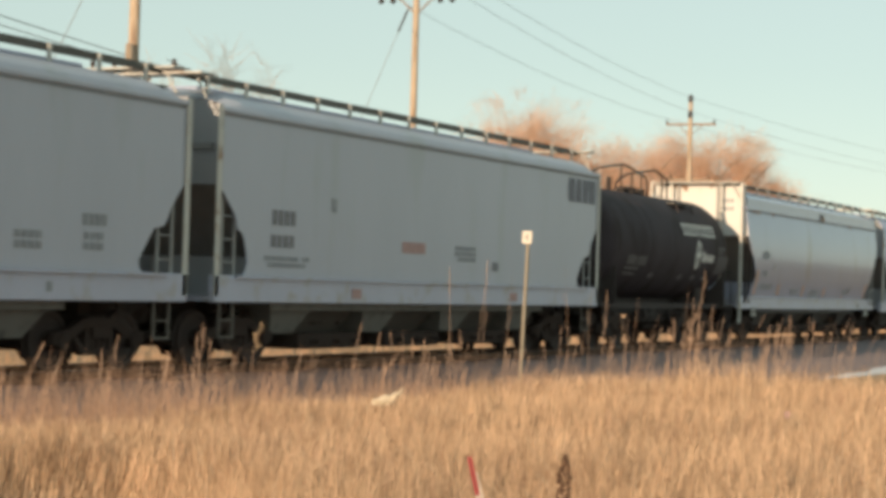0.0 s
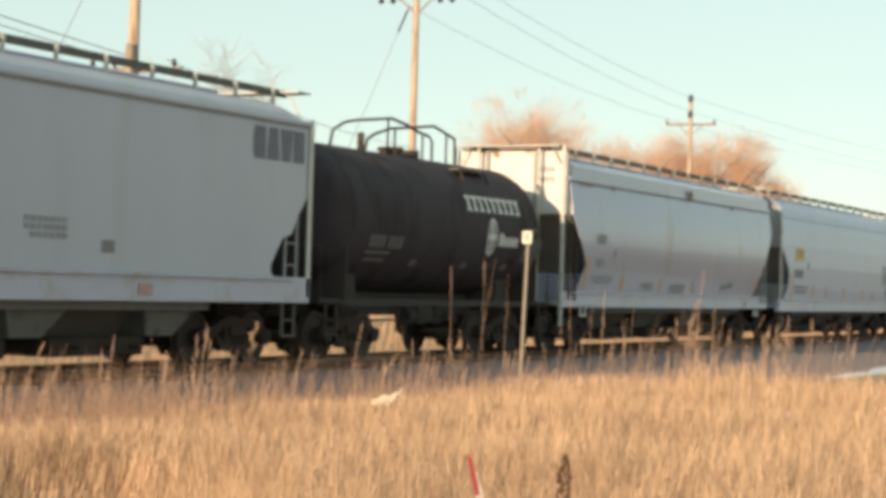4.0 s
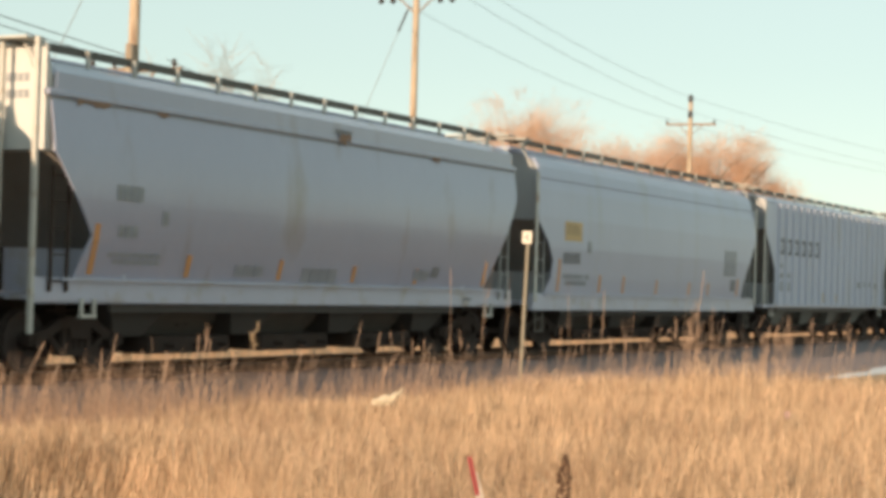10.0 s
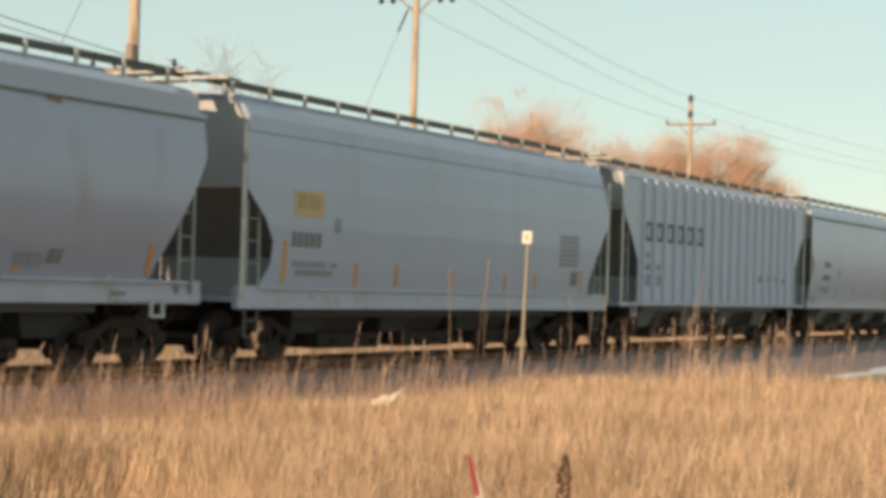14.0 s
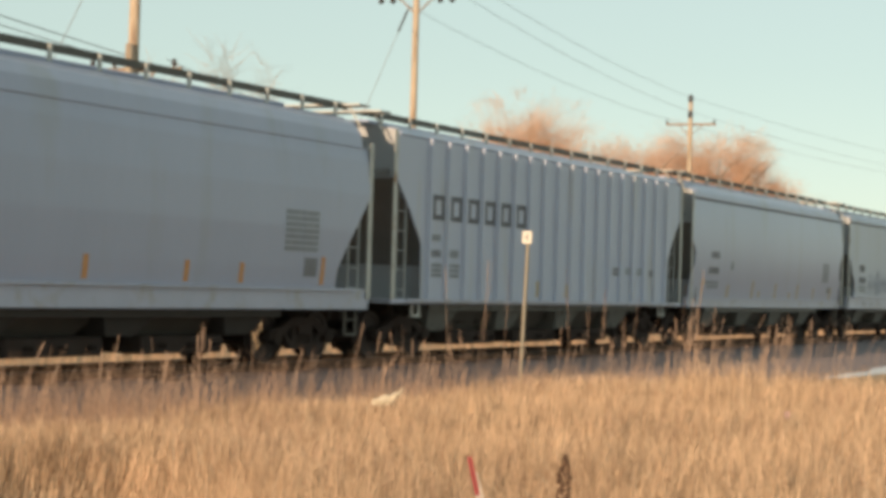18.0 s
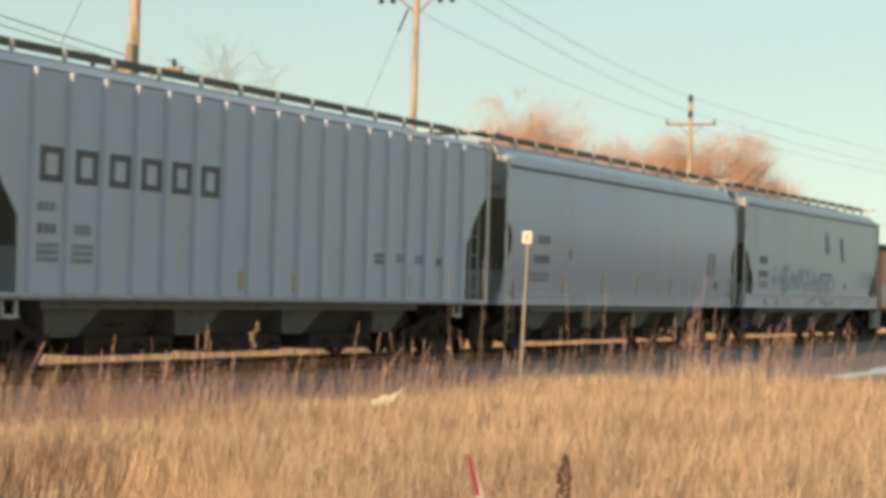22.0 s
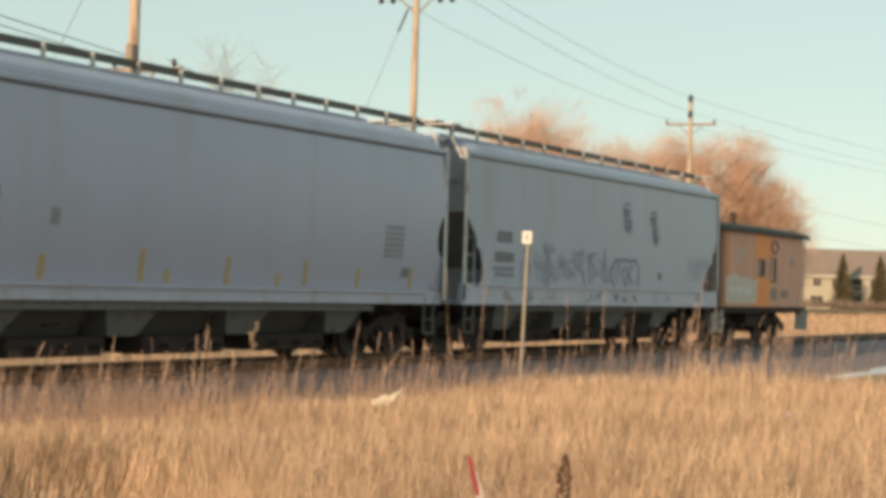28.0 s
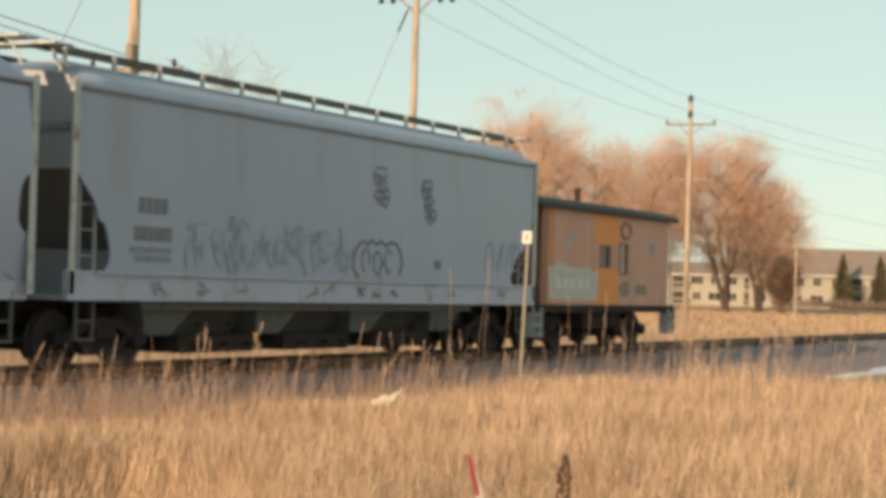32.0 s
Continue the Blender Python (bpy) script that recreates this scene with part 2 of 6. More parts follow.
def box(x0, x1, y0, y1, z0, z1, bm=None, bevel=0.0):
    bm = bm or bmesh.new()
    made = bmesh.ops.create_cube(bm, size=1, matrix=Matrix.LocRotScale(((x0 + x1) / 2, (y0 + y1) / 2, (z0 + z1) / 2), None, (abs(x1 - x0), abs(y1 - y0), abs(z1 - z0))))
    if bevel:
        es = {e for v in made["verts"] for e in v.link_edges}
        bmesh.ops.bevel(bm, geom=list(es), offset=bevel, segments=1, affect="EDGES")
    return bm


def rod(p0, p1, r0, r1=None, seg=8, bm=None):
    bm = bm or bmesh.new()
    p0, p1 = Vector(p0), Vector(p1)
    d = p1 - p0
    q = d.to_track_quat("Z", "Y")
    bmesh.ops.create_cone(bm, cap_ends=True, segments=seg, radius1=r0, radius2=r0 if r1 is None else r1, depth=d.length,
                          matrix=Matrix.Translation((p0 + p1) / 2) @ q.to_matrix().to_4x4())
    return bm


def pipe(points, r, seg=6, bm=None):
    """One unbroken bent tube along the points."""
    bm = bm or bmesh.new()
    pts = [Vector(p) for p in points]
    rings = []
    for i, p in enumerate(pts):
        d = (pts[min(i + 1, len(pts) - 1)] - pts[max(i - 1, 0)]).normalized()
        u = d.cross(Vector((0.31, 0.87, 0.38))).normalized()
        v = d.cross(u)
        rings.append([bm.verts.new(p + u * (r * math.cos(2 * math.pi * k / seg)) + v * (r * math.sin(2 * math.pi * k / seg))) for k in range(seg)])
    for a, b in zip(rings, rings[1:]):
        for k in range(seg):
            bm.faces.new((a[k], a[(k + 1) % seg], b[(k + 1) % seg], b[k]))
    bm.faces.new(rings[0])
    bm.faces.new(rings[-1])
    return bm


def sweep_x(profile, x0, x1, bm=None, cap=True):
    """A closed (y, z) outline drawn out along x."""
    bm = bm or bmesh.new()
    a = [bm.verts.new((x0, y, z)) for y, z in profile]
    b = [bm.verts.new((x1, y, z)) for y, z in profile]
    n = len(profile)
    for i in range(n):
        bm.faces.new((a[i], a[(i + 1) % n], b[(i + 1) % n], b[i]))
    if cap:
        bm.faces.new(a)
        bm.faces.new(b[::-1])
    return bm


def slab_xz(outline, y0, y1, bm=None):
    """A closed (x, z) outline with thickness from y0 to y1."""
    bm = bm or bmesh.new()
    a = [bm.verts.new((x, y0, z)) for x, z in outline]
    b = [bm.verts.new((x, y1, z)) for x, z in outline]
    n = len(outline)
    for i in range(n):
        bm.faces.new((a[i], a[(i + 1) % n], b[(i + 1) % n], b[i]))
    bm.faces.new(a)
    bm.faces.new(b[::-1])
    return bm


def slab_yz(outline, x0, x1):
    bm = bmesh.new()
    a = [bm.verts.new((x0, y, z)) for y, z in outline]
    c = [bm.verts.new((x1, y, z)) for y, z in outline]
    n = len(outline)
    for i in range(n):
        bm.faces.new((a[i], a[(i + 1) % n], c[(i + 1) % n], c[i]))
    bm.faces.new(a)
    bm.faces.new(c[::-1])
    return bm


def lathe(rings, axis_x, seg=32, bm=None):
    """Rings of (x, radius) about the axis y = 0, z = axis_x."""
    bm = bm or bmesh.new()
    loops = []
    for x, r in rings:
        if r < 1e-4:
            loops.append([bm.verts.new((x, 0, axis_x))])
        else:
            loops.append([bm.verts.new((x, r * math.cos(2 * math.pi * k / seg), axis_x + r * math.sin(2 * math.pi * k / seg))) for k in range(seg)])
    for p, q in zip(loops, loops[1:]):
        for k in range(seg):
            k2 = (k + 1) % seg
            if len(p) == 1:
                bm.faces.new((p[0], q[k], q[k2]))
            elif len(q) == 1:
                bm.faces.new((p[k], q[0], p[k2]))
            else:
                bm.faces.new((p[k], q[k], q[k2], p[k2]))
    return bm


def interp(z, table):
    for (a, va), (b, vb) in zip(table, table[1:]):
        if z <= b:
            return va + (vb - va) * (z - a) / (b - a) if b > a else vb
    return table[-1][1]


def raw_mesh(name, verts, faces, material, parent=None, label="", smooth=False):
    me = bpy.data.meshes.new(name)
    me.from_pydata(verts, [], faces)
    if smooth:
        me.polygons.foreach_set("use_smooth", [True] * len(me.polygons))
    return link_mesh(name, me, material, parent, label)


def strips_mesh(name, left, right, material, parent=None):
    """Many ribbons at once: left and right are arrays (ribbons, points, 3)."""
    k, n, _ = left.shape
    co = np.stack([left, right], axis=2).reshape(-1, 3)
    base = (np.arange(k) * n * 2)[:, None]
    seg = (np.arange(n - 1) * 2)[None, :]
    q = (base + seg)[..., None] + np.array([0, 1, 3, 2])
    q = q.reshape(-1, 4)
    me = bpy.data.meshes.new(name)
    me.vertices.add(len(co))
    me.vertices.foreach_set("co", co.astype(np.float32).ravel())
    me.loops.add(q.size)
    me.loops.foreach_set("vertex_index", q.astype(np.int32).ravel())
    me.polygons.add(len(q))
    me.polygons.foreach_set("loop_start", np.arange(len(q), dtype=np.int32) * 4)
    me.polygons.foreach_set("loop_total", np.full(len(q), 4, dtype=np.int32))
    me.update(calc_edges=True)
    me.validate()
    return link_mesh(name, me, material, parent)


# ---- ground, track ----
RAIL_TOP, BODY_Z = 0.45, 0.55  # rail head; reference level of the car bodies
rng = np.random.default_rng(7)


def ground_height(x, y):
    dip = -0.22 * math.exp(-((y + 5.6) / 1.1) ** 2) - 0.15 * math.exp(-((y - 6.0) / 1.6) ** 2)
    near = 0.05 * math.sin(0.9 * x + 0.4 * y) * math.exp(-((y + 9) / 8) ** 2)
    return dip + near


def build_ground():
    xs = sorted({-3000, -1500, -700, -300, -120, -60, *range(-30, 121, 3), 150, 200, 300, 500, 900, 1700, 3200})
    ys = sorted({-3000, -1500, -700, -300, -120, -60, -40, -30, -25, -20, *[v / 2 for v in range(-34, 24)], 14, 18, 25, 40, 70, 120, 200, 400, 800, 1600, 3200})
    verts = [(x, y, ground_height(x, y)) for x in xs for y in ys]
    m = len(ys)
    faces = [(i * m + j, (i + 1) * m + j, (i + 1) * m + j + 1, i * m + j + 1) for i in range(len(xs) - 1) for j in range(m - 1)]
    g = raw_mesh("ground", verts, faces, SOIL, smooth=True)
    tagged(g, "dry tan winter field of matted grass and soil", "ground", kind="structure")


def build_ballast():
    prof = [(-4.6, -0.24), (-3.9, -0.04), (-3.1, 0.11), (-2.4, 0.23), (-1.9, 0.28), (-1.0, 0.28), (0, 0.27), (1.0, 0.28), (1.9, 0.27), (2.6, 0.18), (3.5, 0.02), (4.4, -0.2)]
    ys = np.linspace(-4.6, 4.4, 76)
    xs = np.concatenate([[-600, -200, -60, 0], np.arange(8, 100, 0.14), [120, 180, 300, 600, 1200]])
    verts = []
    for x in xs:
        for y in ys:
            z = interp(y, prof) + 0.028 * noise.noise((x * 5, y * 5, 0.3)) + 0.05 * noise.noise((x * 0.7, y * 0.9, 4.1))
            # the bank spreads into a gravel apron further along
            spread = 1.75 * min(max((x - 31) / 11, 0), 1) * min(max((-2.4 - y) / 2.2, 0), 1)
            y2 = y - spread + 0.15 * noise.noise((x * 0.5, y, 8.0))
            verts.append((x, y2, max(z, ground_height(x, y2) + 0.015) if spread else z))
    m = len(ys)
    faces = [(i * m + j, (i + 1) * m + j, (i + 1) * m + j + 1, i * m + j + 1) for i in range(len(xs) - 1) for j in range(m - 1)]
    tagged(raw_mesh("ballast", verts, faces, BALLAST), "grey crushed-stone ballast bank under the rails", "ballast", kind="structure")


def build_rails():
    head = [(-0.036, 0), (0.036, 0), (0.036, -0.035), (0.009, -0.05), (0.009, -0.15), (0.07, -0.168), (0.07, -0.178), (-0.07, -0.178), (-0.07, -0.168), (-0.009, -0.15), (-0.009, -0.05), (-0.036, -0.035)]
    for y in (-0.753, 0.753):
        r = part("rail", sweep_x([(y + a, RAIL_TOP + b - 0.004) for a, b in head], -400, 900), RAIL_RUST)
        tagged(r, "rusty steel rail spiked to wooden ties", "rail", "rails of the track", "structure")
        part("rail_head", sweep_x([(y - 0.03, RAIL_TOP - 0.004), (y + 0.03, RAIL_TOP - 0.004), (y + 0.026, RAIL_TOP), (y - 0.026, RAIL_TOP)], -400, 900), TREAD, r, "worn bright running surface")


build_ground()
build_ballast()
build_rails()


# ---- train ----
SPEEDS = [3.4814, 3.2678, 3.0160, 3.0128, 3.0712, 3.2137, 3.2531]


def travelled(t):
    """Metres run since the start, from speeds at seven even times."""
    step, done = 32.0 / 6, 0.0
    for a, b in zip(SPEEDS, SPEEDS[1:]):
        if t <= step:
            return done + a * t + 0.5 * (b - a) / step * t * t
        done += (a + b) / 2 * step
        t -= step
    return done + SPEEDS[-1] * t


CARS = []
WHEELSETS = []
WHEEL_R = 0.457


def build_wheelset_mesh():
    bm = bmesh.new()
    for s in (-1, 1):
        rings = [(0.0, 0.14), (0.02, 0.15), (0.03, 0.36), (0.0, 0.39), (0.0, WHEEL_R), (0.10, WHEEL_R + 0.004), (0.11, WHEEL_R + 0.03), (0.135, WHEEL_R + 0.03), (0.135, 0.39), (0.10, 0.36), (0.10, 0.15), (0.13, 0.12)]
        tmp = lathe(rings, 0.0, 28)
        bmesh.ops.rotate(tmp, verts=tmp.verts, matrix=Matrix.Rotation(radians(90 if s < 0 else -90), 3, "Z"))
        bmesh.ops.translate(tmp, verts=tmp.verts, vec=(0, s * 0.80, 0))
        me = bpy.data.meshes.new("t")
        tmp.to_mesh(me)
        tmp.free()
        bm.from_mesh(me)
        bpy.data.meshes.remove(me)
    rod((0, -1.05, 0), (0, 1.05, 0), 0.085, seg=10, bm=bm)
    bmesh.ops.recalc_face_normals(bm, faces=bm.faces)
    me = bpy.data.meshes.new("wheelset")
    bm.to_mesh(me)
    bm.free()
    me.materials.append(WHEEL)
    return me


def build_frame_mesh():
    """One cast truck side frame, in its own plane, with two window openings and a spring nest."""
    bm = bmesh.new()
    top = [(-1.12, 0.40), (-1.12, 0.58), (-0.72, 0.64), (-0.38, 0.80), (0.38, 0.80), (0.72, 0.64), (1.12, 0.58), (1.12, 0.40), (0.92, 0.42), (0.66, 0.50), (0.36, 0.66), (-0.36, 0.66), (-0.66, 0.50), (-0.92, 0.42)]
    slab_xz(top, -0.07, 0.07, bm)
    slab_xz([(-0.70, 0.56), (-0.58, 0.52), (-0.30, 0.33), (0.30, 0.33), (0.58, 0.52), (0.70, 0.56), (0.42, 0.24), (-0.42, 0.24)], -0.07, 0.07, bm)
    for s in (-1, 1):
        slab_xz([(s * 0.24, 0.25), (s * 0.34, 0.25), (s * 0.34, 0.68), (s * 0.24, 0.68)], -0.06, 0.06, bm)
        rod((s * 0.89, -0.10, 0.457), (s * 0.89, 0.06, 0.457), 0.13, seg=12, bm=bm)
    for k in (-0.15, 0.0, 0.15):
        rod((k, 0, 0.27), (k, 0, 0.50), 0.06, seg=8, bm=bm)
    box(-0.22, 0.22, -0.11, 0.10, 0.50, 0.66, bm)
    bmesh.ops.recalc_face_normals(bm, faces=bm.faces)
    me = bpy.data.meshes.new("side_frame")
    bm.to_mesh(me)
    bm.free()
    me.materials.append(UNDER)
    return me


WHEELSET_MESH, FRAME_MESH = build_wheelset_mesh(), build_frame_mesh()


AXLE_Z = WHEEL_R + RAIL_TOP - BODY_Z  # axle height in the car's own space


def add_truck(car, x):
    d = RAIL_TOP - BODY_Z
    truck = part("truck", box(x - 0.22, x + 0.22, -1.0, 1.0, 0.50 + d, 0.74, bevel=0.02), UNDER, car, "grimy cast steel truck")
    for y in (-1.0, 1.0):
        f = new("side_frame", FRAME_MESH)
        f.parent = truck
        f.location = (x, y, d)
    for dx in (-0.89, 0.89):
        w = new("wheelset", WHEELSET_MESH)
        w.parent = truck
        w.location = (x + dx, 0, AXLE_Z)
        WHEELSETS.append((w, x + dx))
    for s in (-1, 1):
        part("brake_beam", box(x + s * 0.36 - 0.10, x + s * 0.36 + 0.10, -0.88, 0.88, 0.27 + d, 0.52 + d, bevel=0.03), UNDER_LIFT, truck)
        for y in (-0.76, 0.76):
            part("brake_shoe", slab_xz([(x + s * 0.34, 0.24 + d), (x + s * 0.47, 0.09 + d), (x + s * 0.56, 0.09 + d), (x + s * 0.52, 0.66 + d), (x + s * 0.38, 0.66 + d)], y - 0.06, y + 0.06), UNDER, truck)
    part("spring_plank", box(x - 0.24, x + 0.24, -0.95, 0.95, 0.26 + d, 0.40 + d, bevel=0.01), UNDER_LIFT, truck)
    part("side_bearing", box(x - 0.12, x + 0.12, -0.75, 0.75, 0.735, 0.99), UNDER, truck)
    return truck


def add_coupler(car, x, s):
    bm = box(x - s * 0.5, x + s * 0.12, -0.09, 0.09, 0.78, 0.96, bevel=0.02)
    box(x + s * 0.10, x + s * 0.42, -0.14, 0.14, 0.72, 1.02, bm, 0.03)
    part("coupler", bm, UNDER, car)
    part("air_hose", pipe([(x, 0.3 * s, 0.85), (x + s * 0.15, 0.3 * s, 0.62), (x + s * 0.33, 0.22 * s, 0.5), (x + s * 0.45, 0.1 * s, 0.58)], 0.025), UNDER, car)


def start_car(name, s0, s1, label, category, group=""):
    car = thing(name, pose((s0 + s1) / 2, 0, BODY_Z), label, category, group)
    CARS.append((car, (s0 + s1) / 2))
    return car


def ladder(car, x0, x1, y, z0, z1, material, step=0.38, name="ladder"):
    """Upright ladder in the plane of a side (x0 to x1) with its rungs."""
    bm = bmesh.new()
    for x in (x0, x1):
        box(x - 0.03, x + 0.03, y - 0.015, y + 0.015, z0, z1, bm)
    lad = part(name, bm, material, car)
    z = z0 + 0.15
    while z < z1:
        part("rung", rod((x0, y, z), (x1, y, z), 0.014, seg=6), material, lad)
        z += step
    return lad


def stirrup(car, x, y, paint=None, short=False):
    bm = bmesh.new()
    if short:
        for dx in (-0.15, 0.15):
            box(x + dx - 0.03, x + dx + 0.03, y - 0.02, y + 0.02, 0.76, 1.0, bm)
        box(x - 0.18, x + 0.18, y - 0.035, y + 0.035, 0.72, 0.77, bm)
        part("sill_step", bm, POST_PAINT, car)
        return
    for dx in (-0.2, 0.2):
        box(x + dx - 0.025, x + dx + 0.025, y - 0.02, y + 0.02, 0.40, 1.0, bm)
    box(x - 0.225, x + 0.225, y - 0.03, y + 0.03, 0.38, 0.42, bm)
    box(x - 0.2, x + 0.2, y - 0.02, y + 0.02, 0.66, 0.69, bm)
    part("sill_step", bm, paint or STEP_PAINT, car)


def marks(car, x, z, w, h, y, material, cols=4, rows=1, name="lettering", gap=0.25, lean=0.0, label="", lift=0.0):
    """Lettering that cannot be read, as plain bars a few millimetres proud of the side; y: the side's place, or its profile."""
    bm = bmesh.new()
    cw, rh = w / cols, h / rows
    for r in range(rows):
        for c in range(cols):
            if rows > 1 and cols > 5 and (c * 7 + r * 3) % 11 == 0:
                continue
            a, b = x + c * cw, x + (c + 1 - gap) * cw
            lo = z - h + r * rh
            if isinstance(y, list):
                prev = None
                for k in range(4):
                    zz, sh = lo + rh * 0.72 * k / 3, lean * k / 3
                    yy = -(interp(zz, y) + 0.007 + lift)
                    row = [bm.verts.new((a + sh, yy, zz)), bm.verts.new((b + sh, yy, zz)), bm.verts.new((b + sh, yy + 0.005, zz)), bm.verts.new((a + sh, yy + 0.005, zz))]
                    if prev:
                        for j in range(4):
                            bm.faces.new((prev[j], prev[(j + 1) % 4], row[(j + 1) % 4], row[j]))
                    else:
                        bm.faces.new(row)
                    prev = row
                bm.faces.new(prev)
                continue
            slab_xz([(a, lo), (b, lo), (b + lean, lo + rh * 0.72), (a + lean, lo + rh * 0.72)], y - 0.004, y + 0.002, bm)
    return part(name, bm, material, car, label)


def brake_gear(car, x, material):
    """Air reservoir, cylinder and rods hung under the centre sill."""
    part("air_reservoir", rod((x - 0.55, -0.62, 0.72), (x + 0.45, -0.62, 0.72), 0.19, seg=14), material, car)
    part("brake_cylinder", rod((x + 0.75, -0.5, 0.74), (x + 1.25, -0.5, 0.74), 0.13, seg=12), material, car)
    part("brake_rod", rod((x - 2.4, -0.35, 0.60), (x + 2.4, -0.45, 0.66), 0.022, seg=6), material, car)
    part("brake_pipe", pipe([(x - 2.8, -0.8, 0.80), (x - 1.0, -0.8, 0.82), (x - 0.8, -0.75, 0.62), (x + 0.9, -0.8, 0.60), (x + 1.1, -0.85, 0.80), (x + 2.8, -0.85, 0.82)], 0.02), material, car)
    for dx in (-1.1, -0.2, 0.6, 1.5):
        part("hanger", box(x + dx - 0.04, x + dx + 0.04, -0.82, -0.76, 0.56, 0.96), material, car)


def covered_hopper(name, s0, s1, side, notch_l, notch_r, paint, label, bays=3, sill=(0.97, 1.42), eave=4.09, crown=None, truck_in=1.55,
                   ribs=(), post=True, roof_end=0.75, hatch=True, end_paint=None, seam=FAINT_MARK, brake_wheel=False, end_in=0.3, bulk_paint=None, end_low=None, bay_paint=None, dents=()):
    """side: (z, half width) up to the eave; notch_*: (z, inset of the side sheet's edge) from the sill upwards; crown: the roof's outline from the eave to the middle."""
    car = start_car(name, s0, s1, label, "covered hopper", "cars of the freight train")
    h = (s1 - s0) / 2
    end_paint = end_paint or END_GREY
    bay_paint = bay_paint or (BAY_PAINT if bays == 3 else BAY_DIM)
    zs = sorted({z for z, _ in side} | {z for z, _ in notch_l} | {z for z, _ in notch_r} | {sill[1] + (eave - sill[1]) * k / 28 for k in range(29)})
    zs = [z for z in zs if sill[1] - 1e-6 <= z <= eave + 1e-6]
    for sgn in (-1, 1):
        bm = bmesh.new()
        cols, layers = (96 if dents else 12), []
        for inset in (0.0, 0.03):
            rows = []
            for z in zs:
                xl, xr = -h + interp(z, notch_l), h - interp(z, notch_r)
                y = sgn * (interp(z, side) - inset)
                row = [xl + (xr - xl) * u / cols for u in range(cols + 1)]
                rows.append([bm.verts.new((x, y - sgn * sum(d * math.exp(-((x - a) / w) ** 2 - ((z - c) / (1.6 * w)) ** 2) for a, c, d, w in dents), z)) for x in row])
            for a, b in zip(rows, rows[1:]):
                for k in range(cols):
                    bm.faces.new((a[k], a[k + 1], b[k + 1], b[k]))
            layers.append(rows)
        out, inn = layers
        for j in range(len(zs) - 1):
            for k in (0, cols):
                bm.faces.new((out[j][k], out[j + 1][k], inn[j + 1][k], inn[j][k]))
        for k in range(cols):
            for j in (0, len(zs) - 1):
                bm.faces.new((out[j][k], out[j][k + 1], inn[j][k + 1], inn[j][k]))
        bm.normal_update()
        bmesh.ops.recalc_face_normals(bm, faces=bm.faces)
        for e in bm.edges:
            if len(e.link_faces) == 2 and e.calc_face_angle(0.0) > 0.7:
                e.smooth = False
        sheet = part("side_sheet", bm, paint, car)
        if len(side) > 2:
            for f in sheet.data.polygons:
                f.use_smooth = abs(f.normal.y) > 0.6
        y1 = interp(sill[1], side)
        part("side_sill", box(-h + 0.02, h - 0.02, sgn * (y1 - 0.10), sgn * (y1 + 0.025), sill[0], sill[1] - 0.004, bevel=0.015), SILL_PAINT, car)
        part("sill_lip", box(-h + 0.6, h - 0.6, sgn * (y1 - 0.02), sgn * (y1 + 0.085), sill[1] - 0.05, sill[1] - 0.01), SILL_PAINT, car)
        ye = interp(eave, side)
        if not ribs and seam:
            part("eave_rail", box(-h + 0.12, h - 0.12, sgn * (ye - 0.06), sgn * (ye + 0.045), eave - 0.03, eave + 0.07, bevel=0.02), paint, car)
            part("eave_seam", box(-h + 0.2, h - 0.2, sgn * (ye - 0.03), sgn * (ye + 0.012), eave - 0.075, eave - 0.034), seam, car, "dark seam below the roof")
        for x in ribs:
            bmr = bmesh.new()
            prev = None
            for z in zs:
                y = interp(z, side)
                ring = [bmr.verts.new((x - 0.075, sgn * y, z)), bmr.verts.new((x - 0.045, sgn * (y + 0.07), z)), bmr.verts.new((x + 0.045, sgn * (y + 0.07), z)), bmr.verts.new((x + 0.075, sgn * y, z))]
                if prev:
                    for k in range(3):
                        bmr.faces.new((prev[k], prev[k + 1], ring[k + 1], ring[k]))
                else:
                    bmr.faces.new(ring)
                prev = ring
            bmr.faces.new(prev)
            box(x - 0.045, x + 0.045, sgn * (interp(eave, side) - 0.05), sgn * (interp(eave, side) + 0.07), eave - 0.002, eave + 0.025, bmr)
            part("rib", bmr, paint, car)
    # roof with rounded shoulders
    zr = 4.66 if ribs else 4.70
    fall = 0.62 if roof_end > 0.5 else 0.92
    crown = crown or [(1.55, 4.13), (1.545, 4.18), (1.51, 4.24), (1.43, 4.31), (1.30, 4.37), (1.10, 4.43), (0.85, 4.48), (0.5, 4.53), (0, 4.55)]
    ring = [(-y, z) for y, z in crown] + [(y, z) for y, z in crown[::-1][1:]]
    under = [(y * 0.97, z - 0.05) for y, z in ring[::-1]]
    bm = sweep_x(ring + under, -h + roof_end, h - roof_end)
    for s in (-1, 1):
        bm2 = bmesh.new()
        a = [bm2.verts.new((s * (h - roof_end), y, z)) for y, z in ring]
        b = [bm2.verts.new((s * (h - end_in + 0.02), y * 0.985, crown[0][1] - 0.02 + (z - crown[0][1]) * fall)) for y, z in ring]
        for k in range(len(ring) - 1):
            bm2.faces.new((a[k], a[k + 1], b[k + 1], b[k]))
        part("roof_end", bm2, paint, car)
    part("roof", bm, paint, car)
    top = crown[-1][1]
    if hatch:
        bm = box(-h + 1.2, h - 1.2, -0.32, 0.32, top - 0.02, top + 0.09, bevel=0.03)
        part("hatch_cover", bm, GREY_PAINT, car, "long trough hatch cover")
